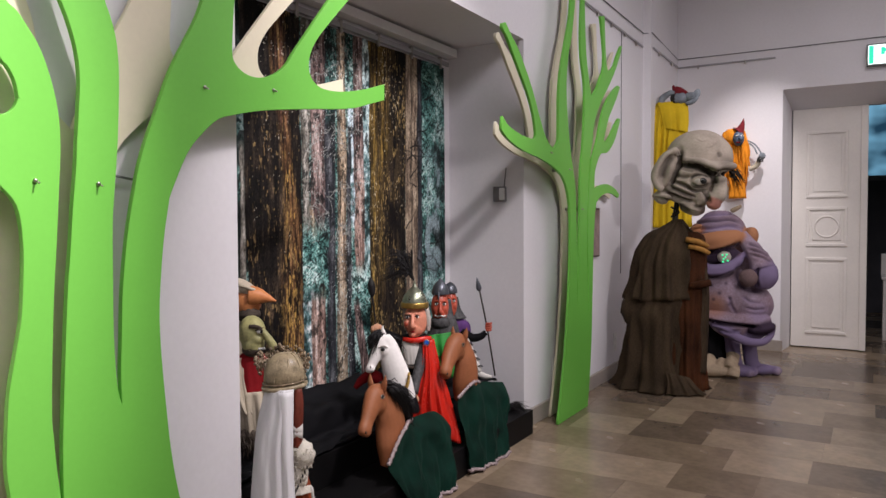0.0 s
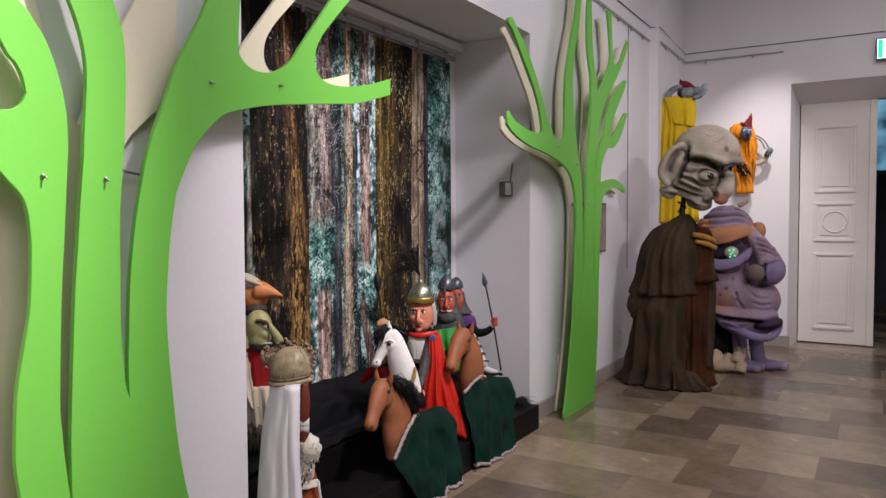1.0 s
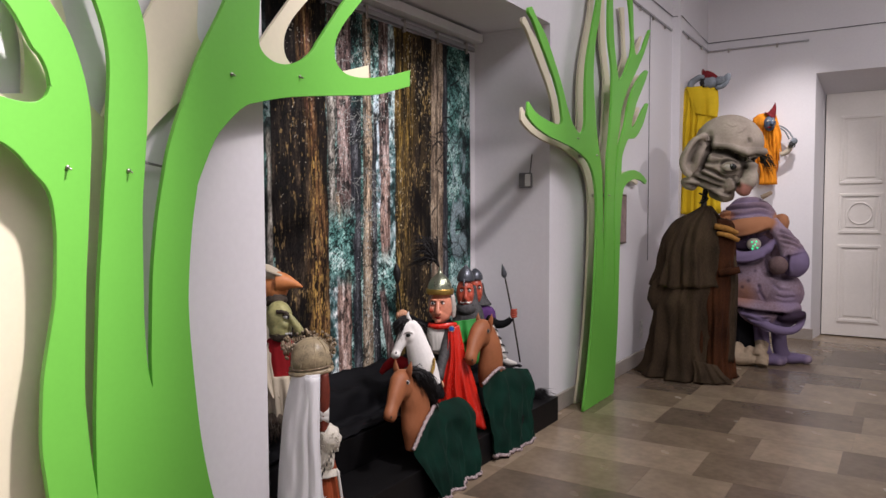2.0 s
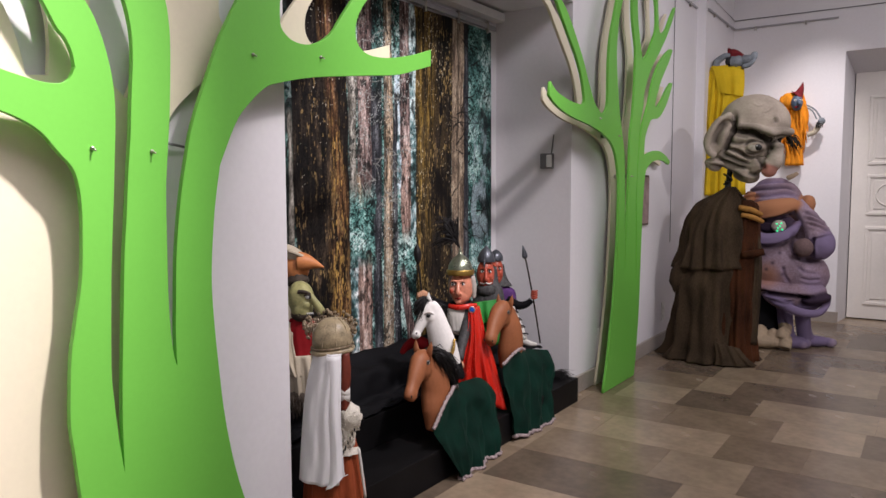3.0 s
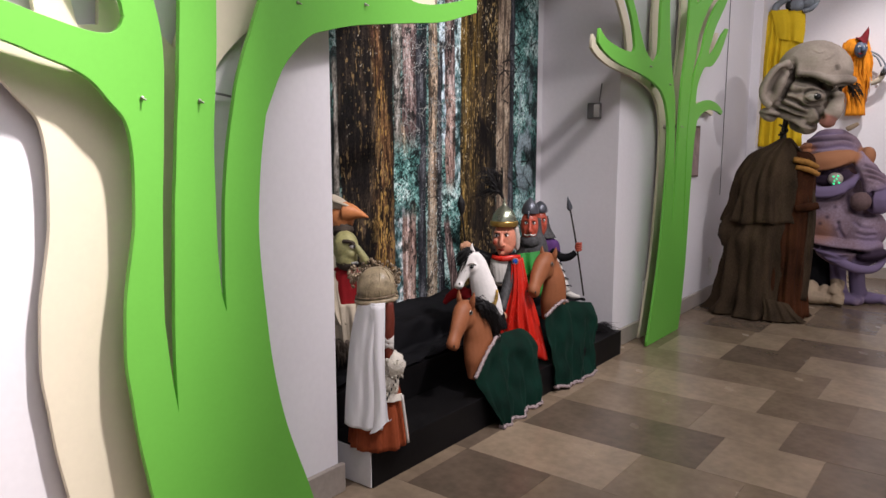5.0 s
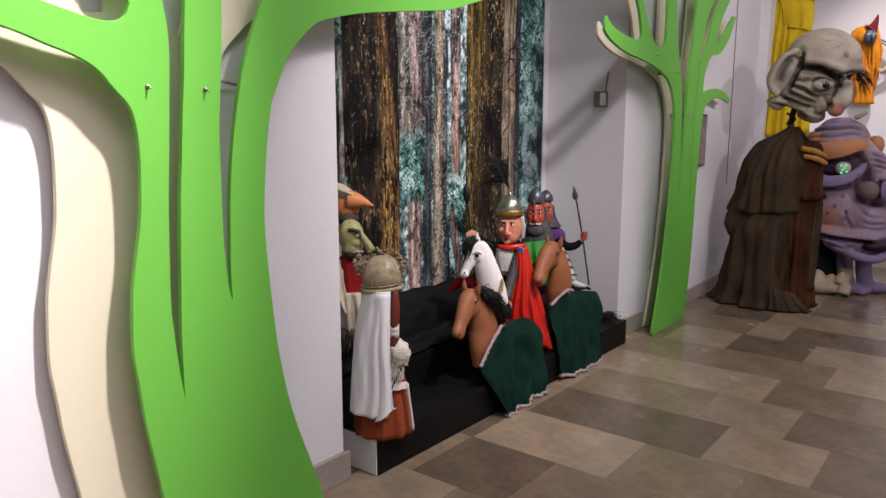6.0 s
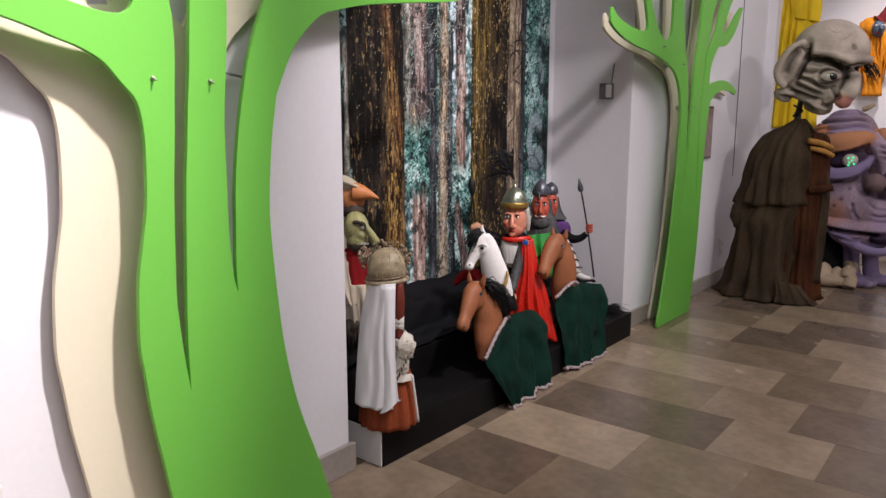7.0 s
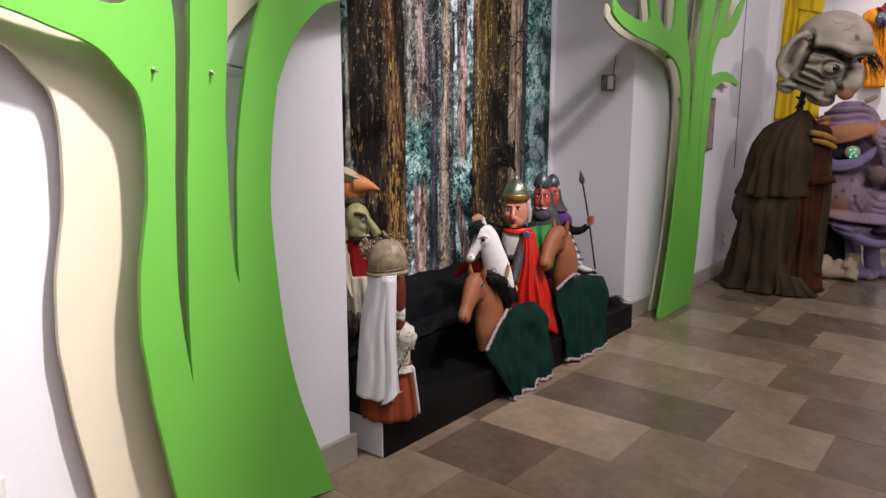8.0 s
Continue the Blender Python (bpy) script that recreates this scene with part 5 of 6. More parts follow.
def knight_green():
    d = Doll(0.0034)
    face(d, (-2, -2, 8), 16, 28, REDSKIN, look_x=0.06, moustache=True)
    d.tube([(-1, 0, 30, 15.5), (-1, 0, 35, 15.5), (-1, 0, 44, 13), (-1, 0, 52, 7.5), (-1, 0, 57, 2.5), (-1, 0, 60, 0.8)], HELMGREY, 24, steps=3)
    d.tube([(-4, -15, 35, 2.0), (-4, -18, 27, 1.6), (-4, -19, 21, 1.0)], HELMGREY, 8)
    # mail hood and shoulders
    d.cloth([(4, 10, 20, 14, 9), (4, 9, -5, 17, 11), (4, 5, -20, 24, 17), (4, 4, -46, 30, 20)], MAIL, 8, 0.03)
    d.ball((0, -9, -20), (17, 10, 12), MAIL, lump=0.15)
    d.sheet([(-32, -14, -42), (-30, -22, -62), (-18, -24, -84)], [(22, -20, -34), (26, -22, -50), (22, -20, -66)], GREENCLOTH, 6, 3, 2.5, 30, 6)
    d.cloth([(2, 4, -36, 12, 10), (2, 4, -42, 25, 17), (2, 6, -70, 24, 18), (2, 8, -120, 24, 20)], GREENCLOTH, 7, 0.12, crumple=0.12)
    d.done("knight_puppet", pose(-2.25, 3.783, 0.822, 0, 0, 30.7), "red-faced knight puppet with grey helmet and green cloak", "puppet", "puppets on the steps")


def knight_purple():
    d = Doll(0.0036)
    face(d, (-8, -2, 3), 13, 26, REDSKIN, look_x=0.12)
    d.tube([(-8, 0, 22, 13), (-8, 0, 27, 13), (-8, 0, 34, 10.5), (-8, 0, 39, 6), (-8, 0, 42, 1.5)], HELMGREY, 22, steps=3)
    d.cloth([(-5, 9, 14, 11, 8), (-3, 8, -8, 14, 10), (1, 4, -24, 20, 15)], MAIL, 8, 0.03)
    d.cloth([(0, 4, -22, 5, 5), (3, 4, -27, 15, 11), (5, 3, -36, 21, 14), (7, 4, -60, 21, 15), (8, 6, -110, 22, 16)], PURPLECLOTH, 6, 0.12, crumple=0.15)
    d.tube([(12, -4, -46, 8), (30, -6, -58, 8), (46, -8, -56, 6.5), (56, -8, -48, 5)], BLACKCLOTH, 12)
    d.ball((60, -8, -38), (6, 5, 8), REDSKIN, lump=0.1)
    for k in range(4):
        d.tube([(56, -12, -44 + 4 * k, 2), (62, -14, -44 + 4 * k, 2), (66, -9, -43 + 4 * k, 1.5)], REDSKIN, 6)
    # spear
    d.tube([(44, -10, 30, 1.5), (58, -10, -40, 1.5), (72, -10, -126, 1.5)], FOAMDARK, 8, steps=2)
    d.tube([(44, -10, 26, 1.8), (43.5, -10, 30, 5.0), (42.5, -10, 36, 4.6), (39.5, -10, 51, 0.4)], HELMGREY, 10, 0.6)
    # striped leg with a pale shoe
    d.tube([(18, -10, -62, 8), (32, -14, -92, 7.5), (44, -16, -118, 5.5)], WHITECLOTH, 12)
    for k in range(4):
        d.tube([(13 + 7 * k, -17, -66 - 14 * k, 1.4), (25 + 7 * k, -22, -64 - 14 * k, 1.4), (32 + 6 * k, -15, -70 - 13 * k, 1.2)], MAIL, 6)
    d.tube([(40, -16, -120, 6), (52, -18, -125, 5.5), (66, -18, -127, 2.5)], WHITECLOTH, 10, 0.8)
    d.done("spearman_puppet", pose(-2.32, 4.075, 0.826, 0, 0, 29.7), "red-faced spearman puppet in purple with a long spear", "puppet", "puppets on the steps")


def white_horse():
    d = Doll(0.00283)
    d.tube([(26, 6, -84, 27), (21, 2, -52, 25), (12, 0, -18, 21), (3, 0, 12, 17), (-4, -2, 27, 12)], HORSEWHITE, 18, 0.75)
    d.tube([(2, 0, 27, 11), (-7, -4, 17, 13), (-15, -8, 0, 10.5), (-24, -12, -19, 8.0), (-29, -14, -28, 7.2), (-31, -14, -32, 4.5)], HORSEWHITE, 16, 0.8)
    d.ball((-26, -15, -25), (8, 7, 7.5), HORSEWHITE)
    d.ball((-3, -4, 6), (14, 13, 14), HORSEWHITE)
    d.fuse(0.006, 4)
    for s in (-1, 1):
        d.ball((-26, -14 + 6.5 * s, -22), (1.6, 1.4, 2.4), INK, seg=8)
        d.ball((-5, -5 + 11.5 * s, 8), (4, 2.5, 3.2), INK, seg=10)
        d.tube([(-12, -6 + 10 * s, 11, 1), (-4, -6 + 11 * s, 14, 1.4), (3, -6 + 10 * s, 11, 0.8)], GREYHAIR, 6)
        d.tube([(-2, 5 * s, 30, 4), (-5, 6 * s, 39, 3.2), (-4, 6 * s, 46, 0.5)], HORSEWHITE, 10, 0.5)
    d.tuft((-6, -2, 32), (-0.9, -0.3, -0.2), 24, 5, HAIR, 90, 0.9, 0.6, 2)
    for k in range(9):
        d.tuft((10 + 2.5 * k, 14, 24 - 11 * k), (0.6, 0.5, -0.6), 22, 4, HAIR, 30, 0.9, 0.5, 20 + k)
    # gilt breast band
    d.tube([(40, -10, -34, 2.2), (38, -18, -52, 2.6), (28, -24, -70, 2.6), (12, -22, -80, 2.4)], GOLD, 8)
    for k in range(9):
        d.ball((39 - 0.35 * k * k, -17 - 0.7 * k, -38 - 4.6 * k), (1.8, 1.6, 1.8), GOLD, seg=8)
    d.cloth([(28, 24, -64, 16, 12), (32, 26, -84, 22, 16), (34, 26, -112, 26, 20)], BLACKCLOTH, 7, 0.05)
    d.tube([(-54, 20, -66, 4), (-42, 20, -52, 8), (-24, 20, -44, 10), (-4, 20, -60, 12), (4, 16, -90, 10)], REDCLOTH, 12)
    d.tuft((-8, 2, 34), (-0.7, -0.5, -0.5), 30, 7, HAIR, 110, 1.0, 0.5, 31)
    d.done("horse_puppet", pose(-2.05, 2.911, 0.721, 0, 0, 35.2), "white painted horse puppet with black mane and gilt band", "puppet", "puppets on the steps")


def drape_side(bm, top, bottom, x_ridge, x_near, x_foot, k, near, steps=7, ripple=0.016, seed=0.0):
    """One side of a caparison: stations of (y, z) along the back and along the hem; open round the neck at its front."""
    t, b = spline(top, steps), spline(bottom, steps)
    n, rows, size = 26, [], 1.0 if near > 0 else 0.32
    for i, (p, q) in enumerate(zip(t, b)):
        open_ = max(0.0, 1 - max(0, i - steps) / (1.3 * steps))
        row = []
        for j in range(n + 1):
            s = j / n
            a = min(1.0, s / 0.32)
            out = open_ + (1 - open_) * math.sin(a * math.pi / 2)
            half = (x_near - x_ridge) * out + (x_foot - x_near) * max(0, (s - 0.32) / 0.68)
            z = p[1] + (q[1] - p[1]) * (s - 0.06 * math.sin(math.pi * s))
            y = p[0] + (q[0] - p[0]) * s
            fold = ripple * s * (math.sin(i * 0.62 + seed + 1.9 * s) + 0.5 * math.sin(i * 1.45 + 2 * seed - s)) + 0.030 * noise.noise(Vector((y * 8 + z * 3, z * 6, seed + near))) + 0.012 * noise.noise(Vector((y * 22, z * 14, seed)))
            row.append(bm.verts.new((x_ridge + near * (half + fold * min(1, s * 3)) * size, y, z)))
        rows.append(row)
    if near < 0:
        rows = rows[2 * steps:]
    for r0, r1 in zip(rows, rows[1:]):
        for j in range(n):
            f = bm.faces.new((r0[j], r0[j + 1], r1[j + 1], r1[j]))
            f.material_index, f.smooth = k, True
    return rows


def braid_along(bm, verts, r, k):
    pts = [v.co.copy() for v in verts]
    line = []
    for a, b in zip(pts, pts[1:]):
        for s in range(3):
            line.append(a.lerp(b, s / 3))
    line.append(pts[-1])
    tube_into(bm, [(*(p + Vector((0.003, 0, 0.003 * math.sin(i * 1.9)))), r * (1 + 0.25 * math.sin(i * 2.3))) for i, p in enumerate(line)], 6, 1.0, k)


def islands(bm):
    """Splits a bmesh into its separate shells."""
    left, out = set(bm.faces), []
    while left:
        todo, shell = [left.pop()], set()
        while todo:
            f = todo.pop()
            shell.add(f)
            for e in f.edges:
                for g in e.link_faces:
                    if g in left:
                        left.discard(g)
                        todo.append(g)
        piece, made = bmesh.new(), {}
        for f in shell:
            for v in f.verts:
                if v not in made:
                    made[v] = piece.verts.new(v.co)
            piece.faces.new([made[v] for v in f.verts]).smooth = True
        out.append(piece)
    bm.free()
    return out


def brown_horse(top, bottom, neck, head, ear, mane, xs, label, seed):
    """A hobby horse: stuffed head and neck, velvet caparison down to the floor, braid along its edges."""
    x_ridge, x_near, x_foot = xs
    bm = bmesh.new()
    drape_side(bm, top, [(y, max(z, 0.16)) for y, z in bottom], x_ridge, x_near, x_foot, 1, -1, seed=seed)
    rows = drape_side(bm, top, bottom, x_ridge, x_near, x_foot, 1, 1, seed=seed)
    braid_along(bm, [r[0] for r in rows[:15]], 0.009, 2)
    braid_along(bm, [r[-1] for r in rows], 0.009, 2)
    hd = bmesh.new()
    tube_into(hd, spline([(x_ridge + dx, y, z, r) for dx, y, z, r in neck], 5), 18, 0.66, 0, (1, 0, 0))
    tube_into(hd, spline([(x_ridge + dx, y, z, r) for dx, y, z, r in head], 5), 18, 0.78, 0, (1, 0, 0))
    j0 = head[1]
    jaw = bmesh.ops.create_uvsphere(hd, u_segments=16, v_segments=10, radius=1)
    for v in jaw["verts"]:
        v.co = Vector((x_ridge + j0[0] + v.co.x * 0.046, j0[1] + 0.008 + v.co.y * 0.052, j0[2] - 0.035 + v.co.z * 0.055))
    ex, ey, ez = ear
    hd = fused(hd, 0.006, 4)
    clay = bpy.data.meshes.new("clay")
    hd.to_mesh(clay)
    hd.free()
    bm.from_mesh(clay)
    bpy.data.meshes.remove(clay)
    for s in (-1, 1):
        tube_into(bm, spline([(x_ridge + s * 0.026, ey, ez - 0.01, 0.013), (x_ridge + s * 0.036, ey - 0.006, ez + 0.03, 0.017), (x_ridge + s * 0.042, ey - 0.004, ez + 0.055, 0.012), (x_ridge + s * 0.044, ey, ez + 0.082, 0.001)], 4), 12, 0.45, 0, (0, 1, 0))
    m, mz = head[1], head[-2]
    for s in (-1, 1):
        for (cx, cy, cz), r in (((x_ridge + m[0] + s * m[3] * 0.74, m[1] - 0.008, m[2] + 0.004), (0.007, 0.010, 0.009)),
                                ((x_ridge + mz[0] + s * mz[3] * 0.60, mz[1] - mz[3] * 0.55, mz[2]), (0.004, 0.004, 0.007))):
            ball = bmesh.ops.create_uvsphere(bm, u_segments=10, v_segments=8, radius=1)
            for v in ball["verts"]:
                v.co = Vector((cx + v.co.x * r[0], cy + v.co.y * r[1], cz + v.co.z * r[2]))
                for f in v.link_faces:
                    f.material_index = 4
        ec = (x_ridge + m[0] + s * m[3] * 0.80, m[1] - 0.008, m[2] + 0.004)
        tube_into(bm, [(ec[0], ec[1] + 0.012 * math.cos(t), ec[2] + 0.010 * math.sin(t), 0.0018) for t in (2 * math.pi * k / 14 for k in range(15))], 6, 1.0, 5, (1, 0, 0))
    rnd = random.Random(int(seed * 10) + 1)
    if mane:
        for p in spline(mane, 8):
            for _ in range(26):
                a = Vector((x_ridge + rnd.uniform(-0.02, 0.03), p[0] + rnd.uniform(-0.012, 0.012), p[1] + rnd.uniform(-0.012, 0.012)))
                d = Vector((rnd.uniform(0.0, 0.8), rnd.uniform(0.15, 0.7), rnd.uniform(-0.9, 0.1))).normalized() * rnd.uniform(0.05, 0.11)
                tube_into(bm, [(*a, 0.003), (*(a + d * 0.6), 0.0025), (*(a + d + Vector((0, 0, -0.045))), 0.0004)], 4, 1.0, 3)
    horse = empty("hobby_horse", pose(x_ridge, head[1][1], 0))
    for name, slot, mat, note in (("head", 0, HORSE, "stuffed brown leather head and neck"), ("caparison", 1, VELVET, "dark green velvet cover"), ("braid_trim", 2, TRIM, "pink-grey braid"),
                                  ("mane", 3, HAIR, "black hair mane"), ("eye", 4, INK, "glossy black"), ("eye_ring", 5, STEEL, "silver wire ring")):
        piece = bm.copy()
        bmesh.ops.delete(piece, geom=[f for f in piece.faces if f.material_index != slot], context="FACES")
        if not piece.faces:
            piece.free()
            continue
        for f in piece.faces:
            f.material_index = 0
        bmesh.ops.translate(piece, vec=(-x_ridge, -head[1][1], 0), verts=piece.verts)
        for lump in (islands(piece) if slot > 3 else [piece]):
            span = max(v.co.z for v in lump.verts) - min(v.co.z for v in lump.verts)
            part("nostril" if slot == 4 and span < 0.016 else name, lump, mat, horse, note)
    bm.free()
    return tagged(horse, label, "hobby horse", "brown hobby horses")


def goblin():
    d = Doll(0.00255)
    d.ball((-6, 0, 112), (23, 23, 28), GOBLIN, lump=0.06)
    d.ball((-4, -4, 92), (19, 19, 20), GOBLIN, lump=0.08)
    d.ball((-4, -5, 84), (18, 17, 14), BROWNFUR, lump=0.12)
    d.tube([(8, -18, 120, 5), (17, -20, 108, 6), (24, -21, 97, 7), (28, -21, 90, 6)], GOBLIN, 12)
    d.ball((27, -21, 91), (8, 7, 8), GOBLIN)
    d.ball((2, -16, 101), (10, 8, 9), GOBLIN)
    d.tube([(-10, -21, 124, 2.6), (2, -24, 124, 3.2), (12, -20, 119, 2.6)], BROWNFUR, 8)
    d.tube([(-20, -8, 108, 9), (-26, -9, 112, 6), (-31, -8, 116, 1.5)], GOBLIN, 10, 0.5)
    d.fuse(0.005, 3)
    d.ball((7, -20, 115), (6.5, 4.5, 4), WHITE, (0, 12, 0), 12)
    d.ball((9.5, -23.5, 114.5), (2.4, 1.6, 2.8), INK, seg=8)
    d.tube([(0, -22, 117, 1.2), (7, -24.5, 119.5, 1.6), (14, -21, 114, 1.0)], BROWNFUR, 8)
    d.tube([(4, -20, 86, 2), (10, -20, 84, 2.2), (15, -16, 86, 1.5)], INK, 6)
    for k in range(4):
        d.ball((5 + 3 * k, -22, 87), (1.2, 1, 2), WHITE, seg=6)
    d.cloth([(-6, 6, 78, 12, 12), (-6, 6, 66, 24, 18), (-4, 6, 30, 26, 20), (-2, 6, 0, 28, 22)], REDCLOTH, 6, 0.04)
    d.cloth([(-22, 2, 70, 7, 8), (-26, -4, 40, 9, 10), (-22, -10, 5, 11, 11), (-14, -16, -20, 9, 9)], CREAMCLOTH, 6, 0.20, crumple=0.25)
    d.cloth([(14, 2, 66, 7, 8), (20, -4, 36, 9, 10), (18, -10, 2, 11, 11), (12, -14, -24, 9, 9)], CREAMCLOTH, 6, 0.20, seed=1, crumple=0.25)
    d.cloth([(-2, -2, 14, 24, 18), (0, -6, -20, 26, 20), (2, -10, -60, 22, 18)], CREAMCLOTH, 9, 0.16, seed=2, crumple=0.2)
    d.ball((-10, -14, -62), (22, 18, 20), BROWNFUR, lump=0.2, freq=5)
    d.tuft((-10, -16, -60), (0.2, -0.7, -0.4), 18, 15, BROWNFUR, 120, 0.9, 0.4, 7)
    d.cloth([(0, 4, -40, 20, 18), (2, 4, -60, 26, 22), (2, 4, -70, 26, 22)], BLACKCLOTH, 6, 0.05)
    d.done("goblin_puppet", pose(-2.25, 2.235, 0.611, 0, 0, 45.2), "green-faced goblin puppet in a red vest and cream shirt", "puppet", "puppets on the steps")


def orange_nose():
    d = Doll(0.00260)
    d.ball((-8, 0, 0), (26, 26, 30), ORANGE, lump=0.04)
    d.tube([(-2, -14, 10, 18), (12, -17, 9, 15), (26, -20, 6, 8), (42, -22, 0, 1.2)], ORANGE, 16)
    d.ball((-14, -1, 24), (25, 26, 13), CREAMCLOTH, (0, 26, 0), 24, 0.10)
    d.tube([(12, -20, 18, 2.5), (-2, -28, 24, 3), (-20, -24, 30, 3)], CREAMCLOTH, 10)
    d.ball((-4, -10, -22), (20, 18, 14), BROWNFUR, lump=0.2)
    d.cloth([(-10, 4, -30, 14, 14), (-12, 4, -50, 28, 22), (-12, 4, -120, 30, 24), (-12, 4, -215, 32, 24)], CREAMCLOTH, 8, 0.08)
    d.tube([(6, -12, -52, 8), (4, -18, -90, 9), (0, -20, -130, 8)], CREAMCLOTH, 12)
    d.done("long_nosed_puppet", pose(-2.40, 2.359, 1.010, 0, 0, 45.5), "orange long-nosed puppet in a cream cap and smock", "puppet", "puppets on the steps")


princess()
goblin()
orange_nose()
knight_red_cape()
knight_green()
knight_purple()
white_horse()
brown_horse([(2.65, 0.265), (2.80, 0.405), (2.95, 0.392), (3.08, 0.388), (3.20, 0.376), (3.29, 0.330)],
            [(2.765, 0.010), (2.80, 0.006), (2.88, 0.006), (2.99, 0.008), (3.10, 0.012), (3.18, 0.022)],
            [(0.02, 2.735, 0.22, 0.035), (0.02, 2.768, 0.295, 0.080), (0.01, 2.79, 0.39, 0.092), (0.01, 2.772, 0.47, 0.078), (0.0, 2.738, 0.54, 0.056), (0.0, 2.715, 0.58, 0.040)],
            [(0.0, 2.735, 0.582, 0.034), (0.0, 2.685, 0.562, 0.058), (0.01, 2.635, 0.517, 0.048), (0.02, 2.590, 0.468, 0.036), (0.028, 2.562, 0.436, 0.037), (0.03, 2.548, 0.416, 0.027)],
            (0.0, 2.705, 0.578), [(2.735, 0.605), (2.79, 0.58), (2.83, 0.54), (2.86, 0.495)], (-1.95, -1.86, -1.80),
            "brown hobby horse with black mane and green velvet caparison", 0.3)
brown_horse([(3.33, 0.425), (3.50, 0.475), (3.68, 0.440), (3.82, 0.412), (3.96, 0.384), (4.03, 0.370)],
            [(3.36, 0.034), (3.44, 0.022), (3.55, 0.012), (3.66, 0.008), (3.77, 0.006), (3.845, 0.004)],
            [(-0.01, 3.55, 0.36, 0.07), (0.0, 3.55, 0.46, 0.095), (0.01, 3.54, 0.57, 0.082), (0.0, 3.52, 0.66, 0.062), (0.0, 3.49, 0.70, 0.045)],
            [(0.0, 3.51, 0.70, 0.042), (0.0, 3.445, 0.690, 0.064), (0.0, 3.38, 0.635, 0.054), (0.01, 3.33, 0.59, 0.041), (0.018, 3.30, 0.562, 0.042), (0.018, 3.282, 0.545, 0.030)],
            (0.0, 3.49, 0.70), [], (-1.955, -1.88, -1.81),
            "brown hobby horse with a green velvet caparison, no mane", 1.1)
# black whisk of hair on the end of the steps
d = Doll(0.003)
d.tuft((0, 0, 6), (1, 0, 0.35), 40, 5, HAIR, 90, 0.7, 0.4, 9)
d.ball((0, 0, 4), (10, 7, 5), HAIR, lump=0.2)
d.done("horsehair_tail", pose(-1.98, 4.16, 0.156, 0, 0, 28), "black horsehair tail lying on the step", "tail")


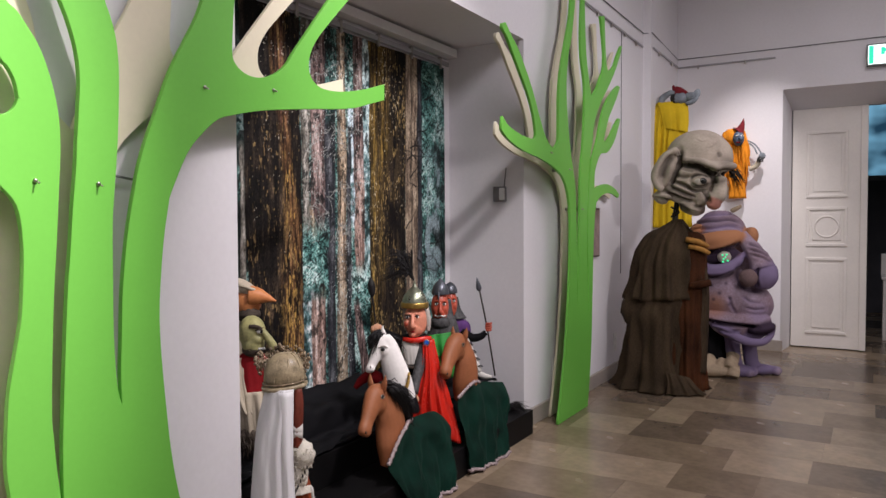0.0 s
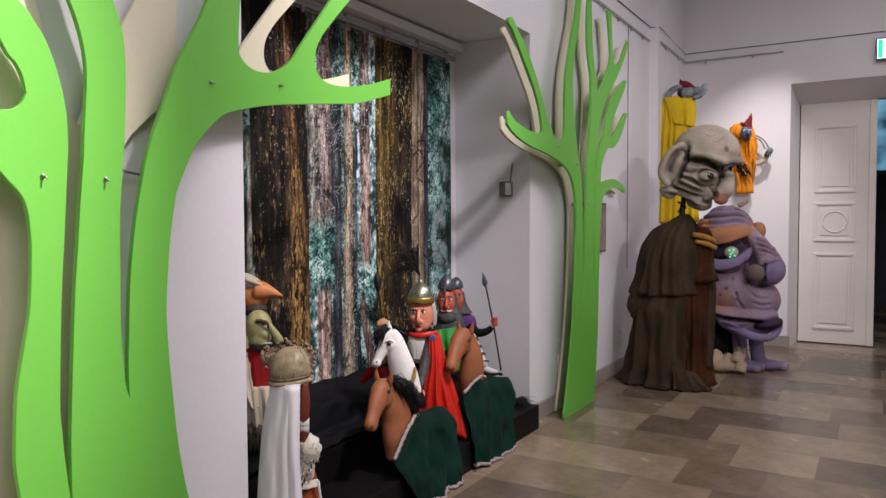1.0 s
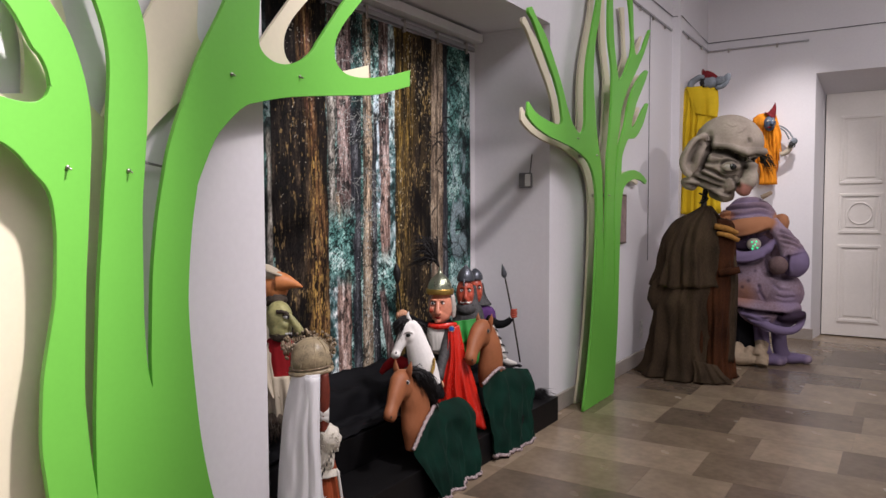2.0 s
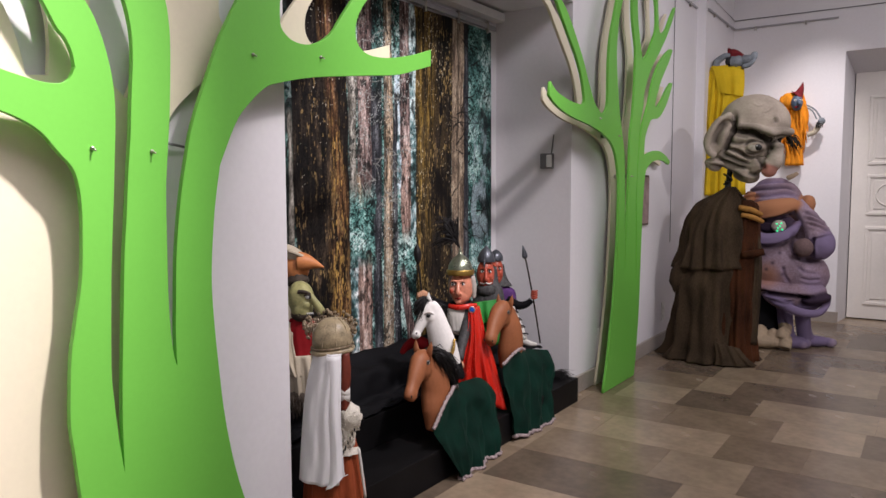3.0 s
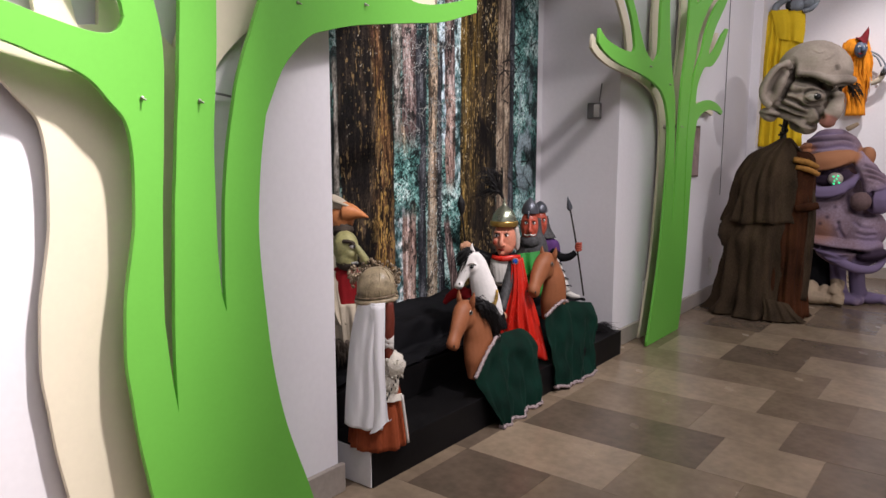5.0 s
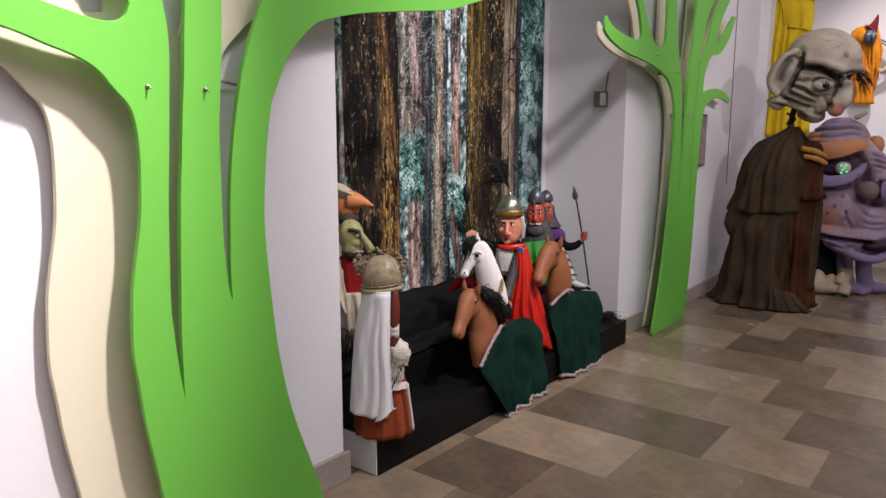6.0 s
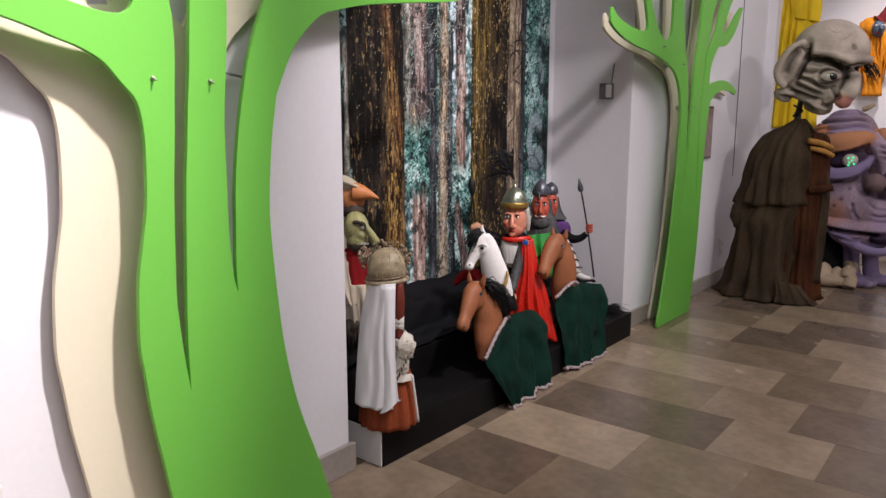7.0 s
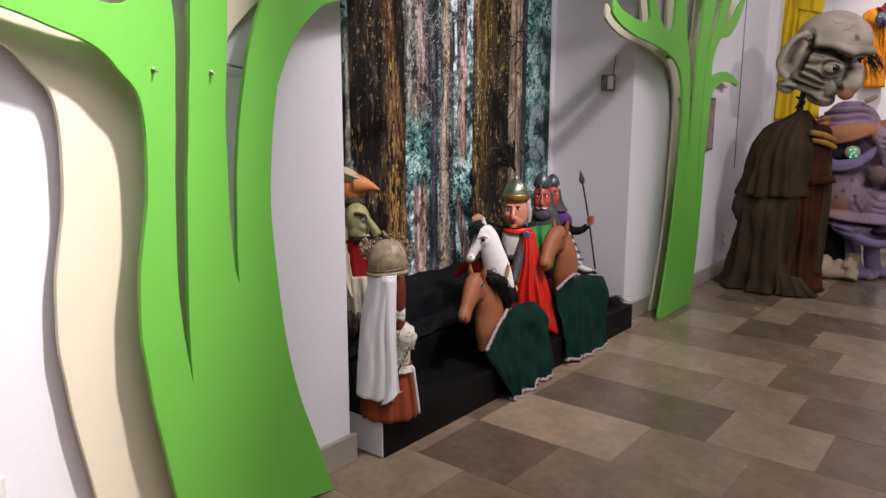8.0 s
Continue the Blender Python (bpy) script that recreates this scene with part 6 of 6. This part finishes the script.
# ---- big foam figures by the end wall ----
def giant():
    d = Doll(0.0045)
    # skull, cheek, jaw and chin
    d.ball((60, 2, 417), (57, 50, 49), FOAM, (0, 8, 0), 32, 0.02)
    d.ball((50, 0, 384), (55, 48, 40), FOAM, (0, -4, 0), 28, 0.03)
    d.ball((34, -2, 358), (44, 42, 26), FOAM, (0, 22, 0), 24, 0.04)
    d.ball((46, -10, 333), (26, 28, 17), FOAM, (0, 30, 0), 24, 0.05)
    d.ball((60, -24, 346), (20, 20, 15), FOAM, (0, 10, 0), 20, 0.05)
    d.ball((-4, -22, 347), (16, 18, 11), FOAM, (0, 14, 0), 18, 0.08)
    # big leaf-shaped ear with a rolled rim
    d.ball((-1, -40, 394), (17, 8, 35), FOAM, (0, 20, 0), 20, 0.03)
    d.tube([(24, -42, 418, 4), (19, -46, 427, 5), (6, -48, 420, 5.5), (-9, -48, 404, 5.5), (-17, -47, 386, 5.5), (-13, -46, 368, 5.5), (-3, -44, 358, 5)], FOAM, 12)
    # heavy brow and the bag under the eye
    d.tube([(30, -45, 408, 3), (56, -49, 404, 6), (80, -48, 397, 8), (102, -38, 397, 9), (114, -26, 398, 7)], FOAM, 14)
    d.ball((59, -45, 372), (15, 8, 10), FOAM, (0, -4, 0), 18)
    # long hanging nose with a pink tip
    d.tube([(86, -34, 384, 9), (92, -40, 366, 11), (90, -44, 350, 13), (82, -44, 338, 12)], FOAM, 16)
    d.ball((82, -48, 334), (12, 10, 11), NOSEPINK, lump=0.06)
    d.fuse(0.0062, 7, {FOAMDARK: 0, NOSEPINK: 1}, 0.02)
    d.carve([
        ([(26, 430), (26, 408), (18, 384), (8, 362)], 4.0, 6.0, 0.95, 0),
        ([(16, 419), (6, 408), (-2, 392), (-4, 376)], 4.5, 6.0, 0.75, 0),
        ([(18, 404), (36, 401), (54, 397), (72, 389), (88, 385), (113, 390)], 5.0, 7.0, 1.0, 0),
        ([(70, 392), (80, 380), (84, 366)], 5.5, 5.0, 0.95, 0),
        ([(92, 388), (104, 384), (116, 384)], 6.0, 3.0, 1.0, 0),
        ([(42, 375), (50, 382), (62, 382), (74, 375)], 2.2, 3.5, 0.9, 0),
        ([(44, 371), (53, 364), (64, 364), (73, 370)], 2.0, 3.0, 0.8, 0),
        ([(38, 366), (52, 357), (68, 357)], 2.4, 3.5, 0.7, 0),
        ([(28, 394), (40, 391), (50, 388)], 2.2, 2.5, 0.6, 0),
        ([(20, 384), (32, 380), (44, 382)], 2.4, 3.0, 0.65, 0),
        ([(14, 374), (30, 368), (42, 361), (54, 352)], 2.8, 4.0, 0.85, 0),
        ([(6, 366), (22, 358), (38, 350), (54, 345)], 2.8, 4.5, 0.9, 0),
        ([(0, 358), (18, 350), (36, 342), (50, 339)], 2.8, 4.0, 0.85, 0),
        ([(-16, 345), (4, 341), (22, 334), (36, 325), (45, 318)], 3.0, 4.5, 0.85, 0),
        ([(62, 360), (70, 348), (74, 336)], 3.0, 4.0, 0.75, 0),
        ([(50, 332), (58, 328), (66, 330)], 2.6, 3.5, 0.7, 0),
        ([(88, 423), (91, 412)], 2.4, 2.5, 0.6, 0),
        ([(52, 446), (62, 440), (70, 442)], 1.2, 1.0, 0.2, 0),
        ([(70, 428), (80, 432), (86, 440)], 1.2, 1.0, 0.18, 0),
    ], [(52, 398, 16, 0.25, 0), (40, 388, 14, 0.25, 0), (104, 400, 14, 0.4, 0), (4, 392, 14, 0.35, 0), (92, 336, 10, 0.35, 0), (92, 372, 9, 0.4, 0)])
    # eyeball under the lids, eyebrow tuft
    d.ball((58, -49, 372.5), (9, 6, 6), OLDIVORY, seg=16)
    d.ball((64.5, -53.0, 373), (6, 4, 6), INK, seg=12)
    # small white dot stands in for the glint on the pupil
    d.ball((62, -56, 375), (1.2, 0.8, 1.2), WHITE, seg=8)
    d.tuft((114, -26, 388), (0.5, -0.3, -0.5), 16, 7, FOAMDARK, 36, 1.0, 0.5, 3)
    d.tuft((118, -24, 376), (0.2, -0.2, -0.9), 20, 5, ORANGEHAIR, 24, 0.7, 0.3, 6)
    # neck pole
    d.tube([(24, 0, 345, 5), (20, 0, 316, 5), (20, 2, 285, 8)], INK, 10)
    d.tube([(12, -6, 330, 2), (26, -8, 320, 2), (12, -6, 312, 2)], INK, 6)
    d.tuft((18, -6, 316), (0, -0.5, 0.2), 9, 4, INK, 30, 0.8, 0.2, 12)
    # under-robe, cloak and shoulder cape
    d.cloth([(42, 0, 285, 16, 14), (46, -2, 262, 27, 22), (45, -4, 150, 26, 24), (42, -4, 60, 28, 28), (42, -4, 2, 31, 28)], ROBE, 7, 0.13, n=110, crumple=0.14)
    d.tube([(38, -28, 272, 5), (58, -32, 268, 5), (74, -20, 260, 4)], ROPE, 10)
    d.tube([(42, -28, 260, 4), (60, -32, 256, 4.5), (76, -22, 248, 4)], ROPE, 10)
    d.tube([(46, -28, 190, 6), (64, -33, 194, 7), (78, -30, 197, 6)], ROBE, 12)
    d.cloth([(8, 6, 190, 34, 32), (-2, 8, 150, 52, 40), (-6, 8, 110, 54, 42), (-8, 8, 60, 57, 44), (-8, 8, 22, 64, 50), (-8, 4, 2, 76, 56)], CLOAK, 7, 0.13, n=180, grow=0.6, crumple=0.14)
    d.ball((-50, 6, 146), (24, 24, 34), CLOAK, (0, 10, 0), 24, 0.16)
    d.cloth([(24, 2, 308, 8, 8), (20, 2, 296, 20, 18), (10, 2, 278, 38, 30), (2, 2, 250, 46, 36), (-2, 2, 210, 50, 39), (-5, 2, 164, 58, 43)], CLOAK, 8, 0.10, n=180, seed=1.2, grow=0.6, crumple=0.16, hem=7)
    d.sheet([(28, -8, 304), (52, -16, 272), (64, -22, 200), (64, -24, 130), (56, -26, 40)], [(34, 0, 302), (60, -2, 270), (77, -2, 200), (78, -4, 120), (74, -6, 30)], CLOAK, 4, 1.2, 2.4, 24, 8)
    d.sheet([(4, -46, 40), (8, -54, 20), (6, -62, 3)], [(44, -34, 30), (58, -40, 14), (74, -46, 3)], CLOAK, 5, 3.0, 2.5, 40, 10)
    d.done("giant_puppet", pose(-1.445, 5.98, 0, 0, 0, 13.7), "tall foam giant with a wrinkled bald head and brown cloak", "puppet", "foam figures")


def monster():
    d = Doll(0.0048)
    # head, face, muzzle and jaw
    d.ball((-26, 20, 256), (50, 46, 50), LILAC, (0, 14, 0), 32, 0.04)
    d.ball((-20, 18, 205), (54, 50, 66), LILAC, (0, -4, 0), 28, 0.04)
    d.ball((-8, 2, 150), (60, 50, 56), LILAC, (0, 8, 0), 28, 0.04)
    d.ball((32, -8, 130), (36, 42, 38), LILAC, (0, 24, 0), 24, 0.04)
    d.ball((-2, -6, 92), (42, 42, 26), LILAC, (0, 16, 0), 24, 0.05)
    d.ball((36, -14, 80), (26, 30, 12), LILACDEEP, (0, -18, 0), 20, 0.04)
    # peach brow, knob of an ear, side curl
    d.tube([(-82, -18, 240, 9), (-62, -38, 246, 14), (-34, -46, 249, 16.5), (-8, -42, 254, 15), (10, -32, 260, 9)], PEACH, 18)
    d.ball((29, 4, 258), (13, 17, 17), PEACH, lump=0.06)
    d.ball((-66, -22, 272), (10, 10, 10), PEACH, lump=0.12)
    d.tube([(-6, 2, 304, 5), (4, 0, 309, 4.5), (12, 0, 314, 3.5)], SAND, 8)
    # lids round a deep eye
    # dark ball sprays the eye socket's shade into the skin colour
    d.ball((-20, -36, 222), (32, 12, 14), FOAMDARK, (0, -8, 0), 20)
    d.tube([(-74, -24, 216, 8), (-58, -42, 204, 10), (-38, -52, 196, 11), (-14, -54, 200, 10.5), (4, -48, 210, 9), (14, -38, 226, 6)], LILACDEEP, 14)
    # nose with a brown nostril ball
    d.tube([(12, -28, 262, 10), (26, -34, 240, 14), (40, -40, 220, 18), (48, -44, 200, 22)], LILAC, 18)
    d.ball((52, -42, 188), (22, 24, 26), LILACDEEP, (0, 12, 0), 24, 0.04)
    # upper lip drawn out to a snout over the open mouth
    d.tube([(-50, -26, 112, 7), (-26, -40, 110, 9), (4, -46, 109, 9), (36, -46, 106, 10), (60, -34, 106, 9)], LILAC, 14)
    # dark hollow: shade in the open mouth, put in as colour
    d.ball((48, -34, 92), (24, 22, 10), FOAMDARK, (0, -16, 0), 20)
    d.tube([(-34, -36, 98, 6), (-8, -46, 82, 8), (22, -54, 70, 8), (48, -50, 69, 7), (62, -38, 80, 6), (68, -28, 96, 4)], LILACDEEP, 14)
    # legs and big feet
    for x, y in ((-2, 0), (27, 12)):
        d.tube([(x, y, 90, 18), (x, y, 62, 14), (x + 3, y - 4, 30, 13), (x + 8, y - 8, 12, 14)], LILACDEEP, 16)
    d.ball((14, -20, 10), (24, 17, 11), LILACDEEP, (0, 0, 10), 20, 0.06)
    d.ball((48, 10, 9), (30, 15, 10), LILACDEEP, (0, 0, 8), 20, 0.06)
    for x, y in ((28, -30), (34, -20), (34, -8), (74, 6), (76, 14), (70, 20)):
        d.ball((x, y, 8), (9, 7, 8), LILAC, seg=12)
    # sand coloured hand lying open on the floor
    d.ball((-36, -44, 12), (38, 22, 12), SAND, (0, 0, 0), 20, 0.08)
    for x, y, z, r in ((-58, -50, 16, 12), (-40, -38, 33, 12), (-20, -42, 29, 10), (-2, -46, 33, 12), (2, -54, 18, 11)):
        d.tube([(x - 2, y - 4, z - 14, r), (x, y, z - 4, r), (x + 5, y - 2, z + 3, r * 0.7)], SAND, 12)
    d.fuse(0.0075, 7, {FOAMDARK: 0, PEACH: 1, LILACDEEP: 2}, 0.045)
    # channel 0 darkens these grooves as well, shade in the folds included
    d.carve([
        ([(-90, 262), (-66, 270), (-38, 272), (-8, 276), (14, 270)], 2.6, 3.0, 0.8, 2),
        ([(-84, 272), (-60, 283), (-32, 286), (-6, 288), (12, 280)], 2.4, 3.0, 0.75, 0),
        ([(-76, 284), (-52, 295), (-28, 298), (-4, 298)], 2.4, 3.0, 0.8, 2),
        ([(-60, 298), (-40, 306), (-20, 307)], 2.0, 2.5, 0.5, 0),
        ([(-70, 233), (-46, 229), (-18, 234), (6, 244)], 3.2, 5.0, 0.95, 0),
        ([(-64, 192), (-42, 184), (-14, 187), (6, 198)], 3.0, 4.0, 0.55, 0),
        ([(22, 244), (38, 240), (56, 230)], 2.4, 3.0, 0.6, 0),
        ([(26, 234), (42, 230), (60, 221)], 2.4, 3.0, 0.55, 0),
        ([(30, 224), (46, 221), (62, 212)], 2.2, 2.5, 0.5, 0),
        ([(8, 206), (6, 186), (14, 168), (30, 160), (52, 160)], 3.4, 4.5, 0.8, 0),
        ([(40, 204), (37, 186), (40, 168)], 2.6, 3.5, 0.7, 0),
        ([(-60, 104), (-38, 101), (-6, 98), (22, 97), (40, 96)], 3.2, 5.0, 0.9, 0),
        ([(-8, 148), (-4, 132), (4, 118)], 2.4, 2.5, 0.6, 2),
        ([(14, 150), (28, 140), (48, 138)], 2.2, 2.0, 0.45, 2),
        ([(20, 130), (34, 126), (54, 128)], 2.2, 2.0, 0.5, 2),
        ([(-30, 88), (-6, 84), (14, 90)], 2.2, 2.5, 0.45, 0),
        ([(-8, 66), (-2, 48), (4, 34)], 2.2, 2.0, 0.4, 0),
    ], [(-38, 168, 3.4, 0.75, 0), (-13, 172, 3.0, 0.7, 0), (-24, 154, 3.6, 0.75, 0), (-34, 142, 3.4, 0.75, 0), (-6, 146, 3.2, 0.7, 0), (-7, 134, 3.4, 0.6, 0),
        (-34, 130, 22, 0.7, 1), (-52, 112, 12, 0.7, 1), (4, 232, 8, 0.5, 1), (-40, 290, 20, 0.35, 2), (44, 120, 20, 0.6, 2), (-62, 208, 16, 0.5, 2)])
    d.ball((24, -62, 184), (16, 15, 16), NOSEBROWN, (0, 0, 0), 24, 0.05)
    # eyeball with a cluster of green dots, made to glow for the glint
    d.ball((-16, -50, 220), (12, 8, 11), OLDIVORY, seg=16)
    for x, z in ((-19, 224), (-12, 225), (-17, 217), (-14, 220), (-10, 214), (-18, 212)):
        d.ball((x, -57.0, z), (1.9, 1.4, 1.9), GREENEYE, seg=8)
    # black cloth shape fills in the dark shadow region below the head
    d.cloth([(-40, 14, 106, 26, 22), (-40, 14, 50, 28, 24), (-40, 14, 2, 30, 26)], BLACKCLOTH, 7, 0.05)
    d.done("monster_puppet", pose(-1.045, 6.90, 0, 0, 0, 8.1), "lilac foam monster with peach brow and green-glinting eye", "puppet", "foam figures")


def yellow_robe():
    d = Doll(0.0056)
    d.cloth([(-2, 0, 118, 14, 10), (-4, 0, 110, 26, 12), (-4, 0, 60, 26, 14), (-6, 0, 0, 28, 15), (-6, 0, -105, 30, 15)], YELLOW, 6, 0.30, n=120, grow=0.3, crumple=0.12)
    d.sheet([(-30, -8, 112), (-32, -14, 40), (-36, -16, -40), (-38, -16, -104)], [(-4, -14, 118), (-8, -20, 40), (-8, -22, -40), (-6, -22, -108)], YELLOW, 3, 2.2, 3.4, 30, 8, seed=0.3)
    d.sheet([(-8, -14, 118), (-10, -20, 40), (-10, -22, -40), (-10, -22, -100)], [(24, -6, 96), (22, -14, 40), (22, -14, -40), (26, -14, -106)], YELLOW, 3, 2.4, 3.4, 30, 8, seed=2.1)
    d.sheet([(-26, -14, 118), (-20, -20, 100), (-14, -22, 70)], [(26, -12, 108), (28, -14, 84), (26, -14, 62)], YELLOW, 4, 2.2, 3.0, 30, 8, seed=1.1)
    d.ball((12, -4, 124), (15, 11, 11), GREYFELT, lump=0.12)
    d.ball((30, -6, 126), (10, 8, 8), GREYFELT, lump=0.15)
    d.ball((41, -6, 130), (6, 6, 9), GREYFELT, (0, 20, 0), lump=0.1)
    d.tube([(-16, -4, 112, 6), (-18, -4, 124, 6), (-4, -6, 134, 5), (4, -8, 132, 4)], GREYFELT, 10)
    d.tube([(24, -8, 114, 4), (34, -10, 116, 4), (42, -8, 124, 3)], GREYFELT, 8)
    d.ball((3, -8, 124), (7, 5, 9), INK, lump=0.1)
    d.tube([(4, -6, 136, 10), (14, -6, 134, 9), (26, -6, 132, 2)], MAROON, 10, 0.5)
    d.tube([(4, -6, 138, 4), (2, -6, 144, 3), (1, -6, 148, 0.5)], MAROON, 8)
    d.done("hanging_puppet", pose(-1.72, 7.44, 1.90, 0, 0, 13.0), "grey mouse puppet in a long yellow robe hung on the wall", "puppet", "puppets on the end wall")


def witch():
    d = Doll(0.0056)
    d.ball((-8, 2, 8), (20, 14, 17), ORANGEHAIR, lump=0.2)
    for k in range(110):
        r = random.Random(k)
        x = r.uniform(-27, 19)
        d.tube([(x * 0.6, r.uniform(-2, 8), 16 + r.uniform(-4, 6), 1.6), (x + r.uniform(-3, 3), r.uniform(-8, 8), -20, 2.0), (x * 0.8 + 3 + r.uniform(-5, 5), r.uniform(-8, 8), -46 - r.uniform(0, 44), 0.5)], ORANGEHAIR, 5)
    d.ball((1, -12, 4), (10, 9, 14), BLUESKIN, lump=0.06)
    d.tube([(3, -20, 8, 2), (6, -26, 2, 3), (4, -22, -2, 2)], BLUESKIN, 8)
    for s in (-1, 1):
        d.ball((3 + 4.5 * s, -20, 8), (2.6, 1.6, 1.8), WHITE, seg=8)
        d.ball((3.5 + 4.5 * s, -21.4, 8), (1.1, 0.8, 1.2), INK, seg=6)
    d.tube([(1, -6, 17, 13), (4, -6, 21, 8), (8, -6, 32, 4), (10, -6, 42, 0.5)], MAROON, 14)
    d.ball((1, -20, -4), (4, 2, 1.4), REDCLOTH, seg=8)
    d.tube([(14, -2, 2, 1.4), (30, -6, -8, 1.4), (40, -8, -24, 1.4), (40, -8, -34, 1.2)], GREYFELT, 8)
    d.tube([(12, -2, -2, 1.4), (26, -6, -10, 1.4), (34, -8, -26, 1.4)], GREYFELT, 8)
    d.ball((42, -8, -30), (6, 5, 6), GREYFELT, lump=0.3)
    for k in range(4):
        d.tube([(36 + 3 * k, -10, -32, 1.6), (34 + 3 * k, -13, -38, 1.4), (35 + 3 * k, -12, -42, 0.6)], INK, 6)
    d.tube([(38, -6, -36, 5), (32, -5, -48, 5), (20, -4, -54, 4)], CREAMCLOTH, 10)
    d.cloth([(2, 2, -40, 10, 7), (0, 2, -70, 13, 8), (0, 2, -108, 15, 9)], ORANGEHAIR, 7, 0.08)
    d.done("witch_puppet", pose(-1.22, 8.23, 2.219, 0, 0, 8.5), "blue-faced witch puppet with orange hair and red cone hat", "puppet", "puppets on the end wall")


giant()
monster()
yellow_robe()
witch()

# ---- floor tiles ----
ROWS_Y = [2.075 + 0.4135 * k for k in range(-12, 27)]
KNOWN = {  # row start: joints and tones read along the row
    -1: ([-1.95, -1.55, -0.95], "LMM"),
    0: ([-2.2, -1.785, -1.36, -0.70, -0.05], "MDMLD"),
    1: ([-1.78, -1.14, -0.706, -0.20], "LMMD"),
    2: ([-1.75, -0.911, -0.491, 0.12], "DLDM"),
    3: ([-1.75, -1.09, -0.684, -0.06], "MLDM"),
    4: ([-1.55, -0.885, -0.48, 0.15], "LMMD"),
    5: ([-1.85, -1.28, -0.68, -0.26, 0.3], "MMLDL"),
    6: ([-1.72, -1.32, -0.87, -0.22], "LDLL"),
    7: ([-1.80, -1.31, -1.07, -0.19], "MLDL"),
    8: ([-1.70, -1.29, -0.88, -0.26], "DLLM"),
    9: ([-1.60, -1.08, -0.62, 0.05], "LDLD"),
}


def lay_tiles():
    rnd = random.Random(11)
    cache, count = {}, 0
    tones = {"L": TILE_LIGHT, "M": TILE_MID, "D": TILE_DARK}
    rest = {t: bmesh.new() for t in tones}
    for k, y0 in zip(range(-12, 27), ROWS_Y):
        if y0 > 12.3:
            break
        joints, marks = KNOWN.get(k, ([-2.0 - rnd.uniform(0, 0.3)], ""))
        xs = list(joints)
        while xs[0] > -2.0:
            xs.insert(0, xs[0] - rnd.choice((0.42, 0.52, 0.63)))
            marks = rnd.choice("LMD") + marks
        while xs[-1] < 4.5:
            xs.append(xs[-1] + rnd.choice((0.42, 0.42, 0.52, 0.63)))
        for i, (a, b) in enumerate(zip(xs, xs[1:])):
            tone = marks[i] if i < len(marks) else rnd.choice("LLMMD")
            L = round(b - a, 3)
            near = y0 > 1.2 and y0 < 9 and b < 1.6
            if near and count < 290:
                key = (L, tone)
                if key not in cache:
                    bm = box((0.001, 0.001, -0.012), (L - 0.001, 0.4135 - 0.001, 0.0), 0.0)
                    me = bpy.data.meshes.new("tile")
                    bm.to_mesh(me)
                    bm.free()
                    me.materials.append(tones[tone])
                    cache[key] = me
                t = new("tile", cache[key])
                t.parent = floor
                t.location = (a, y0, rnd.uniform(-0.0006, 0.0))
                count += 1
            else:
                add_box(rest[tone], (a + 0.001, y0 + 0.001, -0.012), (b - 0.001, y0 + 0.4125, -0.0004))
    for tone, bm in rest.items():
        tagged(part("far_tiles", bm, tones[tone], floor), kind="stuff")


lay_tiles()
